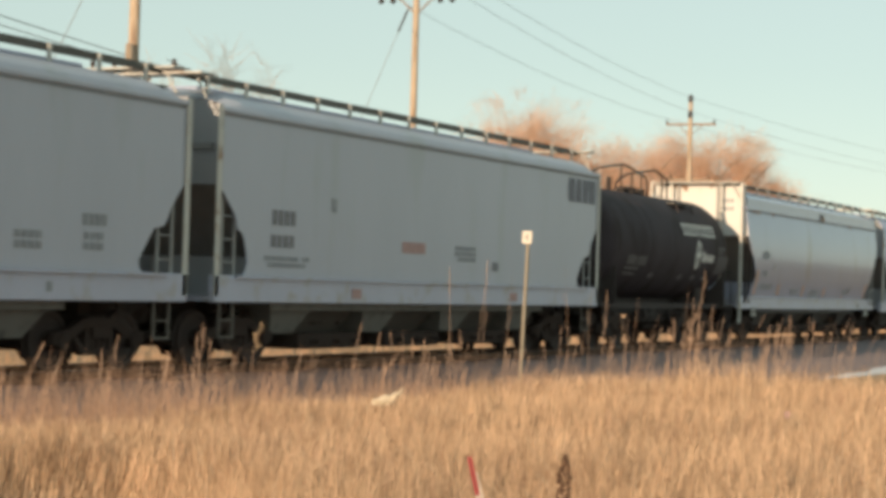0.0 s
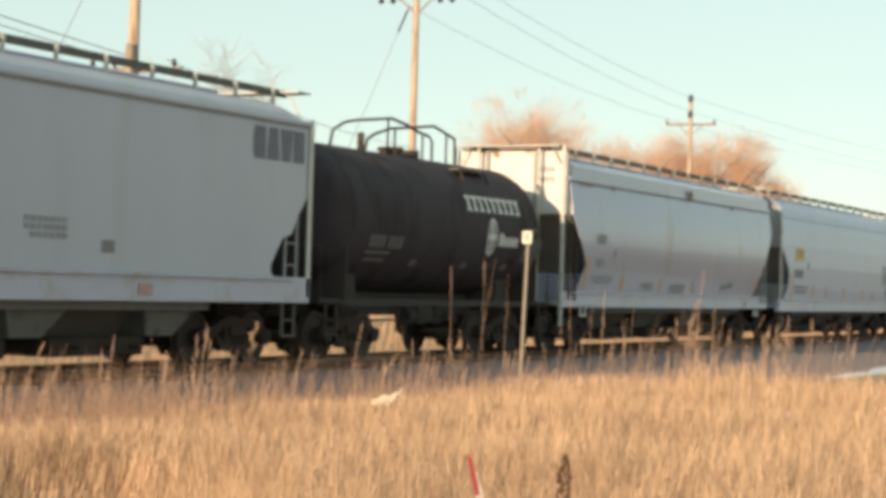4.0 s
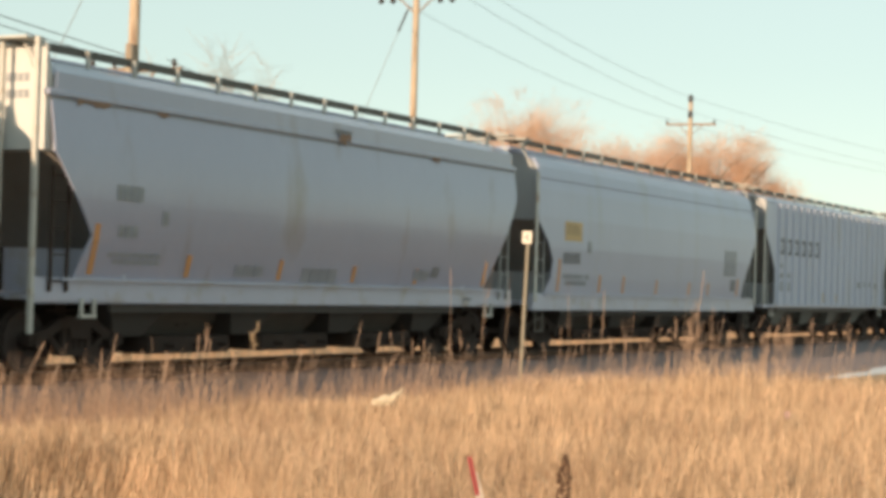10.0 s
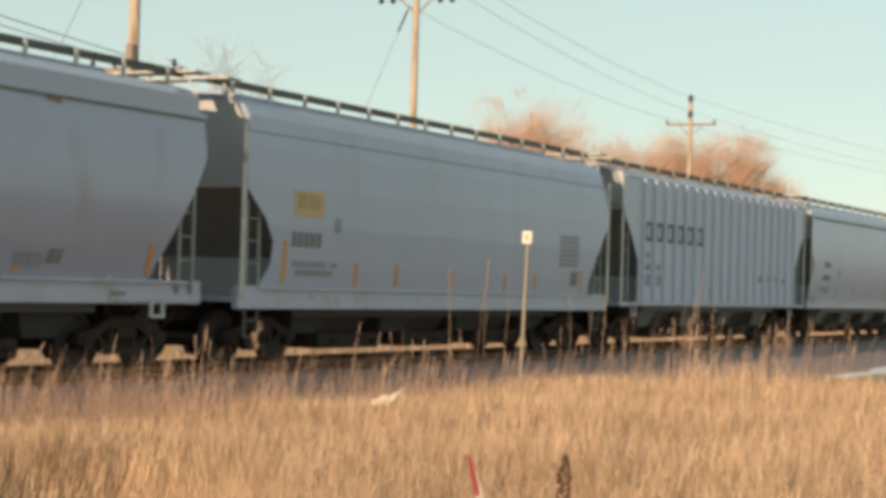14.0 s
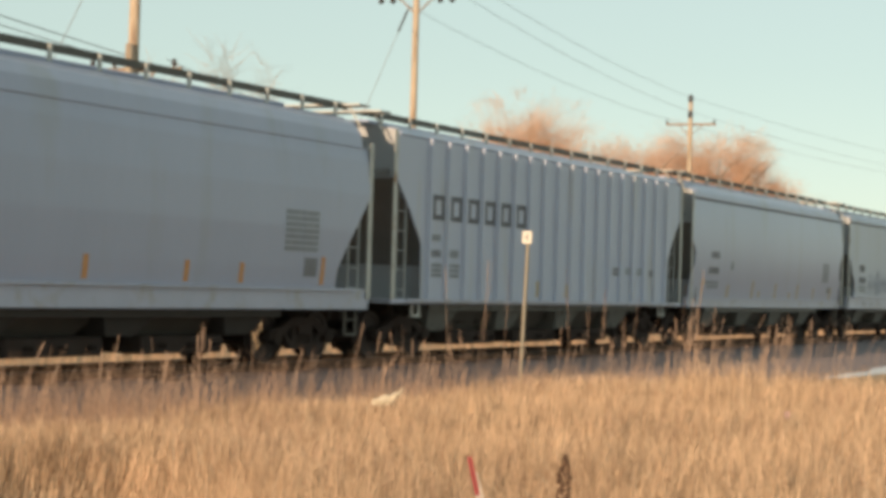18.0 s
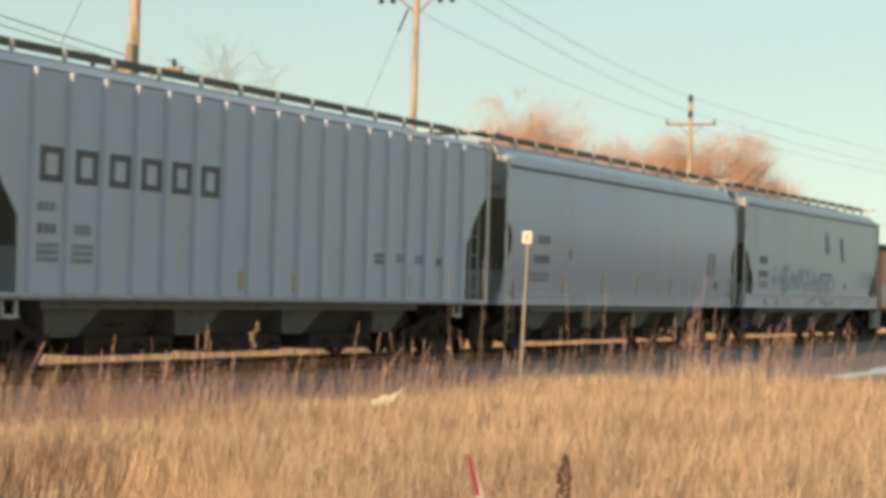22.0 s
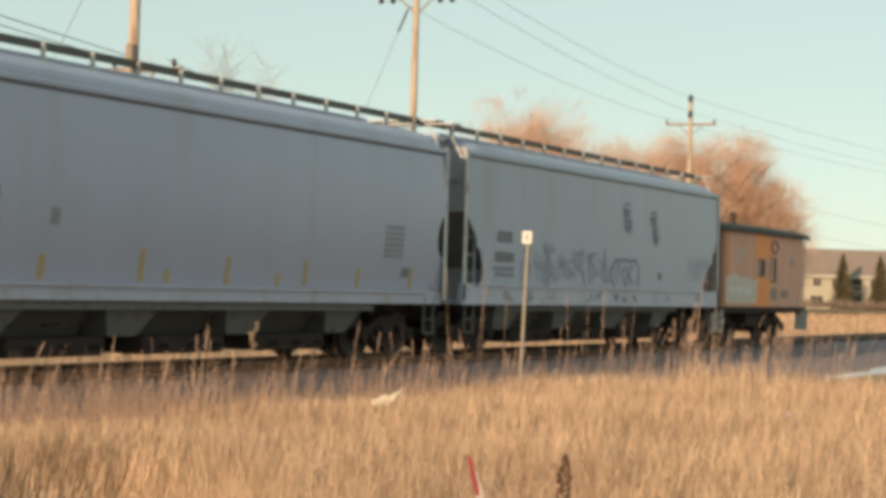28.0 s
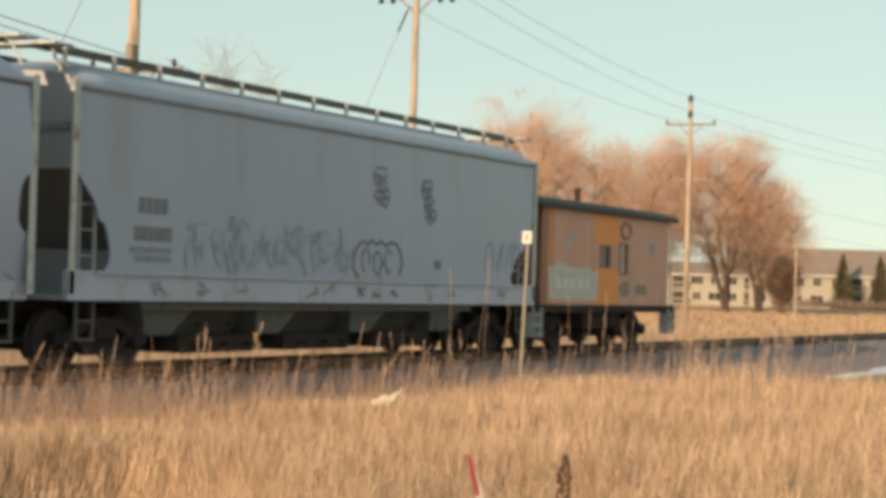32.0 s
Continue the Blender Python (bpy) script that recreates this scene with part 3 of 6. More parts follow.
    for y in (-0.78, 0.78):
        part("running_board", box(-h - 0.02, h + 0.02, y - 0.17, y + 0.17, zr - 0.035, zr), GRATING, car, "steel grating walkway on the roof")
        sg = -1 if y < 0 else 1
        for k in range(14):
            x = -h + 0.5 + k * (2 * h - 1.0) / 13
            yb = 1.15
            part("board_bracket", slab_xz([(x - 0.03, interp_crown(crown, yb) - 0.02), (x + 0.03, interp_crown(crown, yb) - 0.02), (x + 0.03, zr + 0.01), (x - 0.03, zr + 0.01)], sg * 1.02, sg * 0.97), POST_PAINT, car)
        part("board_edge", box(-h, h, sg * 0.955 - 0.012, sg * 0.955 + 0.012, zr - 0.10, zr + 0.03), GRATING, car)
    for s in (-1, 1):
        for y in (-0.95, 0.95):
            part("roof_grab", pipe([(s * (h - 0.75), y, zr), (s * (h - 0.25), y, zr + 0.02), (s * (h - 0.08), y * 1.15, zr - 0.08), (s * (h - 0.06), y * 1.35, zr - 0.42)], 0.02), POST_PAINT, car)
        part("end_walk", box(s * (h - 0.02) - 0.22, s * (h - 0.02) + 0.22, -1.35, 1.35, zr - 0.03, zr + 0.0), POST_PAINT, car, "rusty crossover walkway")
    # ends: upper sheet, slope sheet, lower bulkhead, shelf, posts
    for s, notch in ((-1, notch_l), (1, notch_r)):
        zt = min(z for z, i in notch if i <= notch[-1][1] + 0.001)
        if end_low and s < 0:
            zt = end_low
        w = [(-interp(z, side) + 0.03, z) for z in (zt, (zt + eave) / 2, eave)]
        outline = w + [(y * 0.98, crown[0][1] - 0.02 + (z - crown[0][1]) * fall) for y, z in ring[1:-1]] + [(-y, z) for y, z in w[::-1]]
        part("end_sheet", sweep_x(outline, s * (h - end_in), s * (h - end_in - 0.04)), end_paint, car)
        deep = max(i for _, i in notch)
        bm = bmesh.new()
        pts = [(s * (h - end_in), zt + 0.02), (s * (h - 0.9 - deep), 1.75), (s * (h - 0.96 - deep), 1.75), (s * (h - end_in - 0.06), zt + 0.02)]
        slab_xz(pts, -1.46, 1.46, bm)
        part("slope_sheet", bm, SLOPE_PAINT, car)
        if seam:
            part("end_sill_bar", box(s * (h - end_in + 0.01), s * (h - end_in + 0.06), -1.3, 1.3, 3.48, 3.58), LADDER_PAINT, car, "dull step bar across the end sheet")
        part("bulkhead", box(s * (h - 1.02 - deep), s * (h - 0.94 - deep), -1.42, 1.42, 0.98, 1.76), bulk_paint or end_paint, car)
        part("end_shelf", box(s * (h - 0.05), s * (h - 1.0 - deep), -1.45, 1.45, 0.98, 1.06), SILL_PAINT, car)
        short_step = bool(ribs) or not post
        if post:
            for y in (-1.5, 1.5):
                part("corner_post", box(s * (h - 0.16), s * (h - 0.01), y - 0.06, y + 0.075 * (1 if y > 0 else -1), 1.06, eave + 0.10, bevel=0.012), POST_PAINT, car)
        else:
            for y in (-1.42, 1.42) if s < 0 else ():
                part("corner_post", box(s * (h - 0.02), s * (h + 0.05), y - 0.035, y + 0.035, 0.5, zr), POST_PAINT, car)
                part("end_stile", box(s * (h - 0.02), s * (h + 0.03), y * 0.55 - 0.03, y * 0.55 + 0.03, 1.0, zr), POST_PAINT, car)
        for k in range(8):
            zk = 1.5 + 0.4 * k
            part("end_rung", rod((s * (h - end_in + 0.05), 0.95, zk), (s * (h - end_in + 0.05), 1.4, zk), 0.014, seg=6), POST_PAINT, car)
        # the brake-end ladder takes the dark underframe colour, standing in for notch shade
        ladder(car, s * (h - 0.72), s * (h - 0.34), -1.47, 1.1, zt - 0.2, UNDER if brake_wheel and s < 0 else LADDER_PAINT)
        for y in (-1.46, 1.46):
            stirrup(car, s * (h - (1.25 if short_step else 0.55)), y, short=short_step)
        add_coupler(car, s * h, s)
        add_truck(car, s * (h - truck_in))
    if brake_wheel:
        bm = lathe([(0.0, 0.27), (0.03, 0.29), (0.0, 0.31), (-0.03, 0.29), (0.0, 0.27)], 1.55, 24)
        bmesh.ops.translate(bm, verts=bm.verts, vec=(-h - 0.12, 0.35, 0))
        for k in range(5):
            a = k * 2 * math.pi / 5
            rod((-h - 0.12, 0.35, 1.55), (-h - 0.12, 0.35 + 0.28 * math.cos(a), 1.55 + 0.28 * math.sin(a)), 0.015, seg=5, bm=bm)
        rod((-h - 0.12, 0.35, 1.55), (-h + 0.9, 0.35, 1.55), 0.03, bm=bm)
        part("brake_wheel", bm, UNDER, car)
        part("brake_housing", box(-h + 0.45, -h + 0.95, -0.15, 0.8, 1.07, 1.75, bevel=0.04), UNDER, car)
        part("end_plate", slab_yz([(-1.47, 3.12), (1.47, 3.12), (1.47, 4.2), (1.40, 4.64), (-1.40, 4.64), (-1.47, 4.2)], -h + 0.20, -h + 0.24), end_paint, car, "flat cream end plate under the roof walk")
        for y in (-0.62, 0.62):
            part("end_stiffener", box(-h + 0.13, -h + 0.198, y - 0.04, y + 0.04, 3.12, 4.62), LADDER_PAINT, car)
        r = random.Random(4)
        for y0, w0, z0, d0 in ((0.35, 0.5, 4.62, 0.22), (-0.5, 0.16, 4.6, 0.12)):
            top = [(y0 + w0 * k / 7, z0) for k in range(8)]
            low = [(y0 + w0 * k / 7, z0 - d0 * r.uniform(0.15, 1.0)) for k in range(7, -1, -1)]
            part("rust_stain", slab_yz(top + low, -h + 0.195, -h + 0.199), RUST_STAIN, car, "brown rust below the walkway")
        for z0, n0 in ((4.22, 4), (3.98, 5)):
            bm = bmesh.new()
            for k in range(n0):
                box(-h + 0.194, -h + 0.199, -1.1 + k * 0.11, -1.02 + k * 0.11, z0 - 0.12, z0, bm)
            part("lettering", bm, FAINT_MARK, car)
    brake_side(car, h)
    # centre sill and discharge bays
    part("centre_sill", box(-h + 0.3, h - 0.3, -0.3, 0.3, 0.62, 0.98), UNDER, car)
    webs = [-5.35 + 3.3 * k for k in range(4)]
    for c in webs:
        bm = bmesh.new()
        for sg in (-1, 1):
            top = [bm.verts.new((c + dx, sg * 1.32, sill[0] + 0.02)) for dx in (-0.80, 0.80)]
            low = [bm.verts.new((c + dx, sg * 1.05, 0.42)) for dx in (0.36, -0.36)]
            back = [bm.verts.new((c + dx, sg * 0.3, sill[0] + 0.02)) for dx in (-0.80, 0.80)]
            lowb = [bm.verts.new((c + dx, sg * 0.3, 0.42)) for dx in (0.36, -0.36)]
            for q in ((top[0], top[1], low[0], low[1]), (back[0], back[1], lowb[0], lowb[1]), (top[0], back[0], lowb[1], low[1]), (top[1], back[1], lowb[0], low[0]), (low[0], low[1], lowb[1], lowb[0]), (top[0], top[1], back[1], back[0])):
                bm.faces.new(q)
        part("bay_web", bm, bay_paint, car, "grey web between the discharge bays")
    for a, b in zip(webs, webs[1:]):
        c = (a + b) / 2
        bm = bmesh.new()
        for sg in (-1, 1):
            t4 = [bm.verts.new((c + dx, y, sill[0] + 0.02)) for dx, y in ((-1.25, sg * 1.1), (1.25, sg * 1.1), (1.25, sg * 0.05), (-1.25, sg * 0.05))]
            b4 = [bm.verts.new((c + dx, y, 0.36)) for dx, y in ((-0.95, sg * 0.62), (0.95, sg * 0.62), (0.95, sg * 0.05), (-0.95, sg * 0.05))]
            for i in range(4):
                bm.faces.new((t4[i], t4[(i + 1) % 4], b4[(i + 1) % 4], b4[i]))
            bm.faces.new(b4)
            bm.faces.new(t4)
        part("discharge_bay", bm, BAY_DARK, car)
        gate = part("outlet_gate", box(c - 1.15, c + 1.15, -1.12, 1.12, 0.13, 0.42, bevel=0.03), UNDER, car)
        for dx in (-0.7, 0.1, 0.8):
            part("gate_crank", rod((c + dx, -1.3, 0.27), (c + dx, -1.05, 0.27), 0.035, seg=8), UNDER, gate)
    for sg in (-1, 1):
        part("under_rail", box(webs[0] - 0.9, webs[-1] + 0.9, sg * 1.33, sg * 1.38, sill[0] - 0.13, sill[0] - 0.004), bay_paint, car)
    return car, h, (s0 + s1) / 2


def brake_side(car, h):
    """The brake end of a hopper, tucked in beside the slope sheet."""
    brake_gear(car, -h + 3.9, UNDER)


def rounded(profile):
    """The same outline with its corners eased, in close steps."""
    z0, z1 = profile[0][0], profile[-1][0]
    zs = [z0 + (z1 - z0) * k / 22 for k in range(23)]
    ease = [(-0.36, 1), (-0.18, 2), (0.0, 3), (0.18, 2), (0.36, 1)]
    return [(z, sum(w * interp(min(max(z + d, z0), z1), profile) for d, w in ease) / 9) for z in zs]


def interp_crown(crown, y):
    return interp(y, sorted(crown))


STRAIGHT = [(1.3, 1.55), (4.2, 1.55)]
ROUND = rounded([(1.25, 1.37), (1.45, 1.44), (1.75, 1.52), (2.1, 1.58), (2.5, 1.61), (2.9, 1.61), (3.3, 1.58), (3.7, 1.52), (4.2, 1.43)])
EASED = rounded([(1.2, 1.43), (1.6, 1.495), (2.0, 1.545), (2.6, 1.58), (3.2, 1.58), (3.7, 1.555), (4.2, 1.50)])
GENTLE = [(1.1, 1.50), (1.6, 1.55), (2.3, 1.59), (3.0, 1.59), (3.6, 1.55), (4.0, 1.46)]
NOTCH = [(1.42, 0.90), (1.50, 0.98), (1.62, 1.03), (1.80, 1.0), (2.02, 0.92), (2.12, 0.86), (2.17, 0.72), (2.42, 0.62), (2.72, 0.30), (2.90, 0.10), (4.3, 0.10)]
NOTCH_WIDE = [(1.42, 1.18), (1.48, 1.28), (1.60, 1.30), (1.85, 1.12), (2.10, 0.92), (2.15, 0.66), (2.28, 0.56), (2.42, 0.50), (2.85, 0.12), (2.95, 0.10), (4.3, 0.10)]


def strips(car, cx, items, zb, side, material):
    for s, height in items:
        x = s - cx
        bm = bmesh.new()
        prev = None
        for k in range(4):
            z = zb + height * k / 3
            y = -(interp(z, side) + 0.006)
            ring = [bm.verts.new((x - 0.065, y, z)), bm.verts.new((x + 0.065, y, z)), bm.verts.new((x + 0.065, y + 0.004, z)), bm.verts.new((x - 0.065, y + 0.004, z))]
            if prev:
                for j in range(4):
                    bm.faces.new((prev[j], prev[(j + 1) % 4], ring[(j + 1) % 4], ring[j]))
            else:
                bm.faces.new(ring)
            prev = ring
        bm.faces.new(prev)
        part("reflective_strip", bm, material, car)


def build_train():
    # two grey hoppers ahead of the tank car
    car, h, cx = covered_hopper("covered_hopper", 8.15, 24.72, STRAIGHT, NOTCH, NOTCH_WIDE, LIGHT_PAINT, "light grey smooth-sided covered hopper rolling along the rails")
    for x, z, w, hh, cols, rows in ((20.5, 2.0, 0.62, 0.3, 4, 2), (22.02, 2.32, 0.6, 0.24, 4, 1), (22.05, 2.02, 0.5, 0.3, 3, 2), (21.2, 1.30, 0.16, 0.2, 1, 1)):
        marks(car, x - cx, z, w, hh, -1.556 if z > 1.42 else -1.58, FAINT_MARK, cols, rows, gap=0.2)
    car, h, cx = covered_hopper("covered_hopper", 25.45, 42.12, STRAIGHT, NOTCH, NOTCH_WIDE, LIGHT_PAINT, "light grey covered hopper with faded marks, beside the tank car")
    y = -1.556
    marks(car, 27.23 - cx, 2.66, 0.80, 0.36, y, DARK_MARK, 4)
    marks(car, 27.20 - cx, 2.22, 0.80, 0.30, y, DARK_MARK, 4)
    marks(car, 27.0 - cx, 1.80, 1.5, 0.22, y, FAINT_MARK, 12, 2)
    marks(car, 31.98 - cx, 2.26, 1.0, 0.30, y, RED_MARK, 6, 1, gap=0.1)
    marks(car, 34.3 - cx, 2.2, 1.0, 0.34, y, FAINT_MARK, 7, 3)
    marks(car, 36.1 - cx, 1.95, 0.3, 0.26, y, DARK_MARK, 1, 1, gap=0.0)
    marks(car, 29.23 - cx, 2.95, 0.18, 0.34, y, FAINT_MARK, 1, 1, gap=0)
    shapes = (((0.06, 0), (0.38, 0), (0.38, 0.52), (0.06, 0.52), (0, 0.42), (0, 0.1)), ((0, 0), (0.40, 0), (0.34, 0.52), (0.06, 0.52)),
              ((0.06, 0), (0.34, 0), (0.40, 0.52), (0, 0.52)), ((0, 0), (0.36, 0), (0.36, 0.52), (0, 0.52)))
    for k, outline in enumerate(shapes):
        x = 40.16 + 0.43 * k - cx
        part("emblem_block", slab_xz([(x + a, 3.40 + b * 1.06) for a, b in outline], y - 0.004, y + 0.003), EMBLEM_GREY, car, "large grey emblem shape")
    marks(car, 30.0 - cx, 1.32, 0.36, 0.26, y - 0.03, RED_MARK, 1, 1, gap=0)
    marks(car, 37.0 - cx, 1.32, 0.36, 0.26, y - 0.03, RED_MARK, 1, 1, gap=0)
    build_tank_car()
    # rounded-side hopper with sunlit end
    nl = [(1.31, 0.95), (1.93, 1.2), (2.5, 0.72), (3.05, 0.28), (3.1, 0.22), (4.3, 0.22)]
    nr = [(1.31, 1.45), (1.9, 1.1), (2.6, 0.6), (3.2, 0.2), (3.3, 0.15), (4.3, 0.15)]
    car, h, cx = covered_hopper("covered_hopper", 53.80, 70.12, ROUND, nl, nr, WORN_PAINT, "weathered grey round-sided covered hopper with rust and orange strips", bays=4, sill=(0.93, 1.31), eave=3.92,
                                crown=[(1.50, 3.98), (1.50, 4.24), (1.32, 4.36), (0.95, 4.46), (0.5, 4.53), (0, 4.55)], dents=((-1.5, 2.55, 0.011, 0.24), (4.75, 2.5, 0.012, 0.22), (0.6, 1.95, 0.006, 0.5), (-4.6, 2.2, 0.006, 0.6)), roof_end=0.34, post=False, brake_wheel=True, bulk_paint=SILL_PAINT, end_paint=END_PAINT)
    strips(car, cx, [(55.1, 0.75), (57.6, 0.35), (60.4, 0.35), (63.0, 0.30), (65.5, 0.3), (68.6, 0.5)], 1.36, ROUND, STRIPE_ORANGE)
    marks(car, 62.1 - cx, 4.16, 0.6, 0.12, -1.512, DARK_MARK, 1, 1, gap=0)
    marks(car, 55.49 - cx, 2.80, 0.70, 0.33, ROUND, FAINT_MARK, 4, 1, gap=0.15)
    marks(car, 55.61 - cx, 2.18, 0.52, 0.25, ROUND, FAINT_MARK, 3, 1, gap=0.2)
    marks(car, 55.46 - cx, 1.73, 1.37, 0.20, ROUND, FAINT_MARK, 9, 2)
    marks(car, 56.7 - cx, 2.45, 0.16, 0.3, ROUND, FAINT_MARK, 1, 1, gap=0)
    marks(car, 67.7 - cx, 1.15, 0.4, 0.12, -1.44, DARK_MARK, 3, 1)
    marks(car, 58.98 - cx, 1.66, 0.9, 0.26, ROUND, SMUDGE, 3, 1, gap=0.08)
    marks(car, 61.14 - cx, 1.68, 1.25, 0.34, ROUND, SMUDGE, 4, 1, gap=0.06)
    marks(car, 65.4 - cx, 1.72, 0.65, 0.28, ROUND, SMUDGE, 2, 1, gap=0.06)
    marks(car, 66.1 - cx, 1.80, 0.32, 0.30, ROUND, DARK_MARK, 1, 1, gap=0, lean=0.06)
    r = random.Random(9)
    for a, z, w, d in ((54.6, 3.89, 0.8, 0.11), (56.6, 3.88, 0.3, 0.08), (62.2, 4.02, 0.4, 0.22), (66.0, 3.88, 0.3, 0.1)):
        n = 9
        top = [(a - cx + w * k / n, z + r.uniform(0, 0.04)) for k in range(n + 1)]
        low = [(a - cx + w * k / n, z - d * r.uniform(0.2, 1.0)) for k in range(n, -1, -1)]
        yy = -1.552 if z > 3.97 else -(interp(z - d / 2, ROUND) + 0.02)
        part("rust_stain", slab_xz(top + low, yy - 0.003, yy + 0.003), RUST_STAIN, car, "run of brown rust below the eave")
    # grey hopper with the yellow panel
    nl = [(1.25, 0.70), (1.6, 1.0), (2.0, 1.05), (2.4, 0.75), (2.8, 0.25), (2.9, 0.12), (4.3, 0.12)]
    nr = [(1.25, 1.25), (1.6, 1.2), (2.1, 0.85), (2.6, 0.42), (2.95, 0.12), (4.3, 0.12)]
    car, h, cx = covered_hopper("covered_hopper", 71.02, 87.6, GENTLE, nl, nr, GREY_PAINT, "grey covered hopper with a yellow panel and orange strips", bays=4, sill=(0.86, 1.25), eave=3.86,
                                crown=[(1.515, 3.86), (1.46, 4.12), (1.34, 4.30), (1.05, 4.44), (0.5, 4.53), (0, 4.55)], seam=None, roof_end=0.34)
    marks(car, 72.68 - cx, 3.10, 1.03, 0.62, GENTLE, YELLOW_MARK, 1, 1, gap=0, label="faded yellow panel")
    marks(car, 72.80 - cx, 2.98, 0.8, 0.36, GENTLE, PANEL_MARK, 4, 1, lift=0.006)
    marks(car, 72.64 - cx, 2.31, 1.05, 0.36, GENTLE, DARK_MARK, 5, 1, gap=0.2)
    marks(car, 72.7 - cx, 1.75, 1.6, 0.3, GENTLE, FAINT_MARK, 12, 2)
    marks(car, 74.1 - cx, 2.6, 0.22, 0.36, GENTLE, FAINT_MARK, 1, 1, gap=0)
    marks(car, 84.5 - cx, 2.62, 1.15, 0.74, GENTLE, FAINT_MARK, 2, 7, gap=0.05)
    marks(car, 85.2 - cx, 1.90, 0.44, 0.46, GENTLE, DARK_MARK, 1, 1, gap=0)
    marks(car, 75.0 - cx, 1.12, 1.2, 0.12, -1.535, DARK_MARK, 8, 1)
    strips(car, cx, [(72.45, 0.75), (75.0, 0.42), (76.6, 0.42), (79.0, 0.36), (81.6, 0.34), (83.2, 0.34), (85.85, 0.5)], 1.30, GENTLE, STRIPE_ORANGE)
    # ribbed hopper with the spaced-out dark emblem
    nl = [(1.08, 1.30), (2.15, 1.28), (2.8, 0.76), (3.37, 0.2), (3.4, 0.12), (4.4, 0.12)]
    nr = [(1.08, 1.08), (2.2, 1.04), (2.8, 0.62), (3.3, 0.12), (4.4, 0.12)]
    car, h, cx = covered_hopper("covered_hopper", 88.40, 104.98, STRAIGHT, nl, nr, RIB_PAINT, "pale grey covered hopper with vertical ribs and dark emblem blocks", bays=4, sill=(0.98, 1.08), eave=4.22,
                                crown=[(1.55, 4.26), (1.45, 4.36), (1.2, 4.42), (0.8, 4.49), (0.4, 4.53), (0, 4.54)], bay_paint=BAY_PAINT, roof_end=0.34,
                                ribs=[89.95 + 0.806 * k - 96.69 for k in range(18)])
    for k in range(6):
        x = 90.12 + 0.806 * k - cx
        bm = bmesh.new()
        for a, b, lo, hi in ((0, 0.12, 0, 0.5), (0.40, 0.52, 0, 0.5), (0.10, 0.42, 0.40, 0.5), (0.10, 0.42, 0.0, 0.10)):
            box(x + a, x + b, -1.562, -1.553, 2.66 + lo, 2.66 + hi, bm)
        part("emblem_block", bm, EMBLEM_DARK, car)
    marks(car, 90.1 - cx, 2.42, 0.42, 0.18, -1.556, FAINT_MARK, 3)
    marks(car, 90.1 - cx, 2.12, 0.45, 0.20, -1.556, DARK_MARK, 3)
    marks(car, 90.95 - cx, 2.14, 0.4, 0.22, -1.556, FAINT_MARK, 3)
    marks(car, 90.1 - cx, 1.82, 0.5, 0.3, -1.556, FAINT_MARK, 5, 3)
    marks(car, 90.9 - cx, 1.82, 0.5, 0.3, -1.556, FAINT_MARK, 5, 3)
    marks(car, 100.0 - cx, 1.95, 0.45, 0.22, -1.556, DARK_MARK, 3, 2, gap=0.1)
    marks(car, 100.85 - cx, 1.95, 0.4, 0.18, -1.556, FAINT_MARK, 3, 2)
    marks(car, 101.65 - cx, 1.95, 0.4, 0.18, -1.556, FAINT_MARK, 3, 2)
    marks(car, 102.55 - cx, 1.97, 0.25, 0.24, -1.556, DARK_MARK, 1, 1, gap=0)
    strips(car, cx, [(95.4, 0.35), (97.1, 0.3), (98.85, 0.4), (101.4, 0.38), (103.75, 0.7)], 1.16, STRAIGHT, STRIPE_YELLOW)
    # last two hoppers
    n2 = [(1.235, 0.12), (1.93, 0.12), (1.98, 0.25), (2.15, 0.38), (2.45, 0.40), (2.68, 0.27), (2.78, 0.12), (4.3, 0.12)]
    n3 = [(1.235, 0.10), (1.90, 0.10), (1.95, 0.24), (2.10, 0.37), (2.40, 0.40), (2.66, 0.28), (2.80, 0.10), (4.3, 0.10)]
    car, h, cx = covered_hopper("covered_hopper", 105.78, 122.0, EASED, n2, n3, GREY_PAINT, "light grey covered hopper with dark marks and yellow strips", sill=(0.97, 1.235), seam=SEAM_DARK,
                                eave=4.03, crown=[(1.53, 4.09), (1.525, 4.16), (1.49, 4.24), (1.42, 4.31), (1.30, 4.37), (1.10, 4.43), (0.85, 4.48), (0.5, 4.53), (0, 4.55)], end_low=3.3)
    marks(car, 107.55 - cx, 2.62, 0.75, 0.26, EASED, DARK_MARK, 4)
    marks(car, 107.4 - cx, 2.18, 0.9, 0.26, EASED, DARK_MARK, 5, gap=0.1)
    marks(car, 107.2 - cx, 1.75, 1.2, 0.24, EASED, FAINT_MARK, 8, 2)
    marks(car, 109.4 - cx, 2.4, 0.2, 0.35, EASED, FAINT_MARK, 1, 1, gap=0)
    marks(car, 119.4 - cx, 2.5, 0.8, 0.65, EASED, FAINT_MARK, 5, 6)
    marks(car, 120.2 - cx, 1.75, 0.3, 0.26, EASED, DARK_MARK, 1, 1, gap=0)
    strips(car, cx, [(107.0, 0.5), (109.3, 0.36), (111.7, 0.5), (112.4, 0.2), (114.1, 0.45), (115.7, 0.2), (116.6, 0.45), (118.5, 0.36), (120.6, 0.4)], 1.27, EASED, STRIPE_YELLOW)
    car, h, cx = covered_hopper("covered_hopper", 122.75, 139.42, STRAIGHT, NOTCH, NOTCH_WIDE, DULL_PAINT, "light grey covered hopper with spray-painted scrawls, beside the caboose")
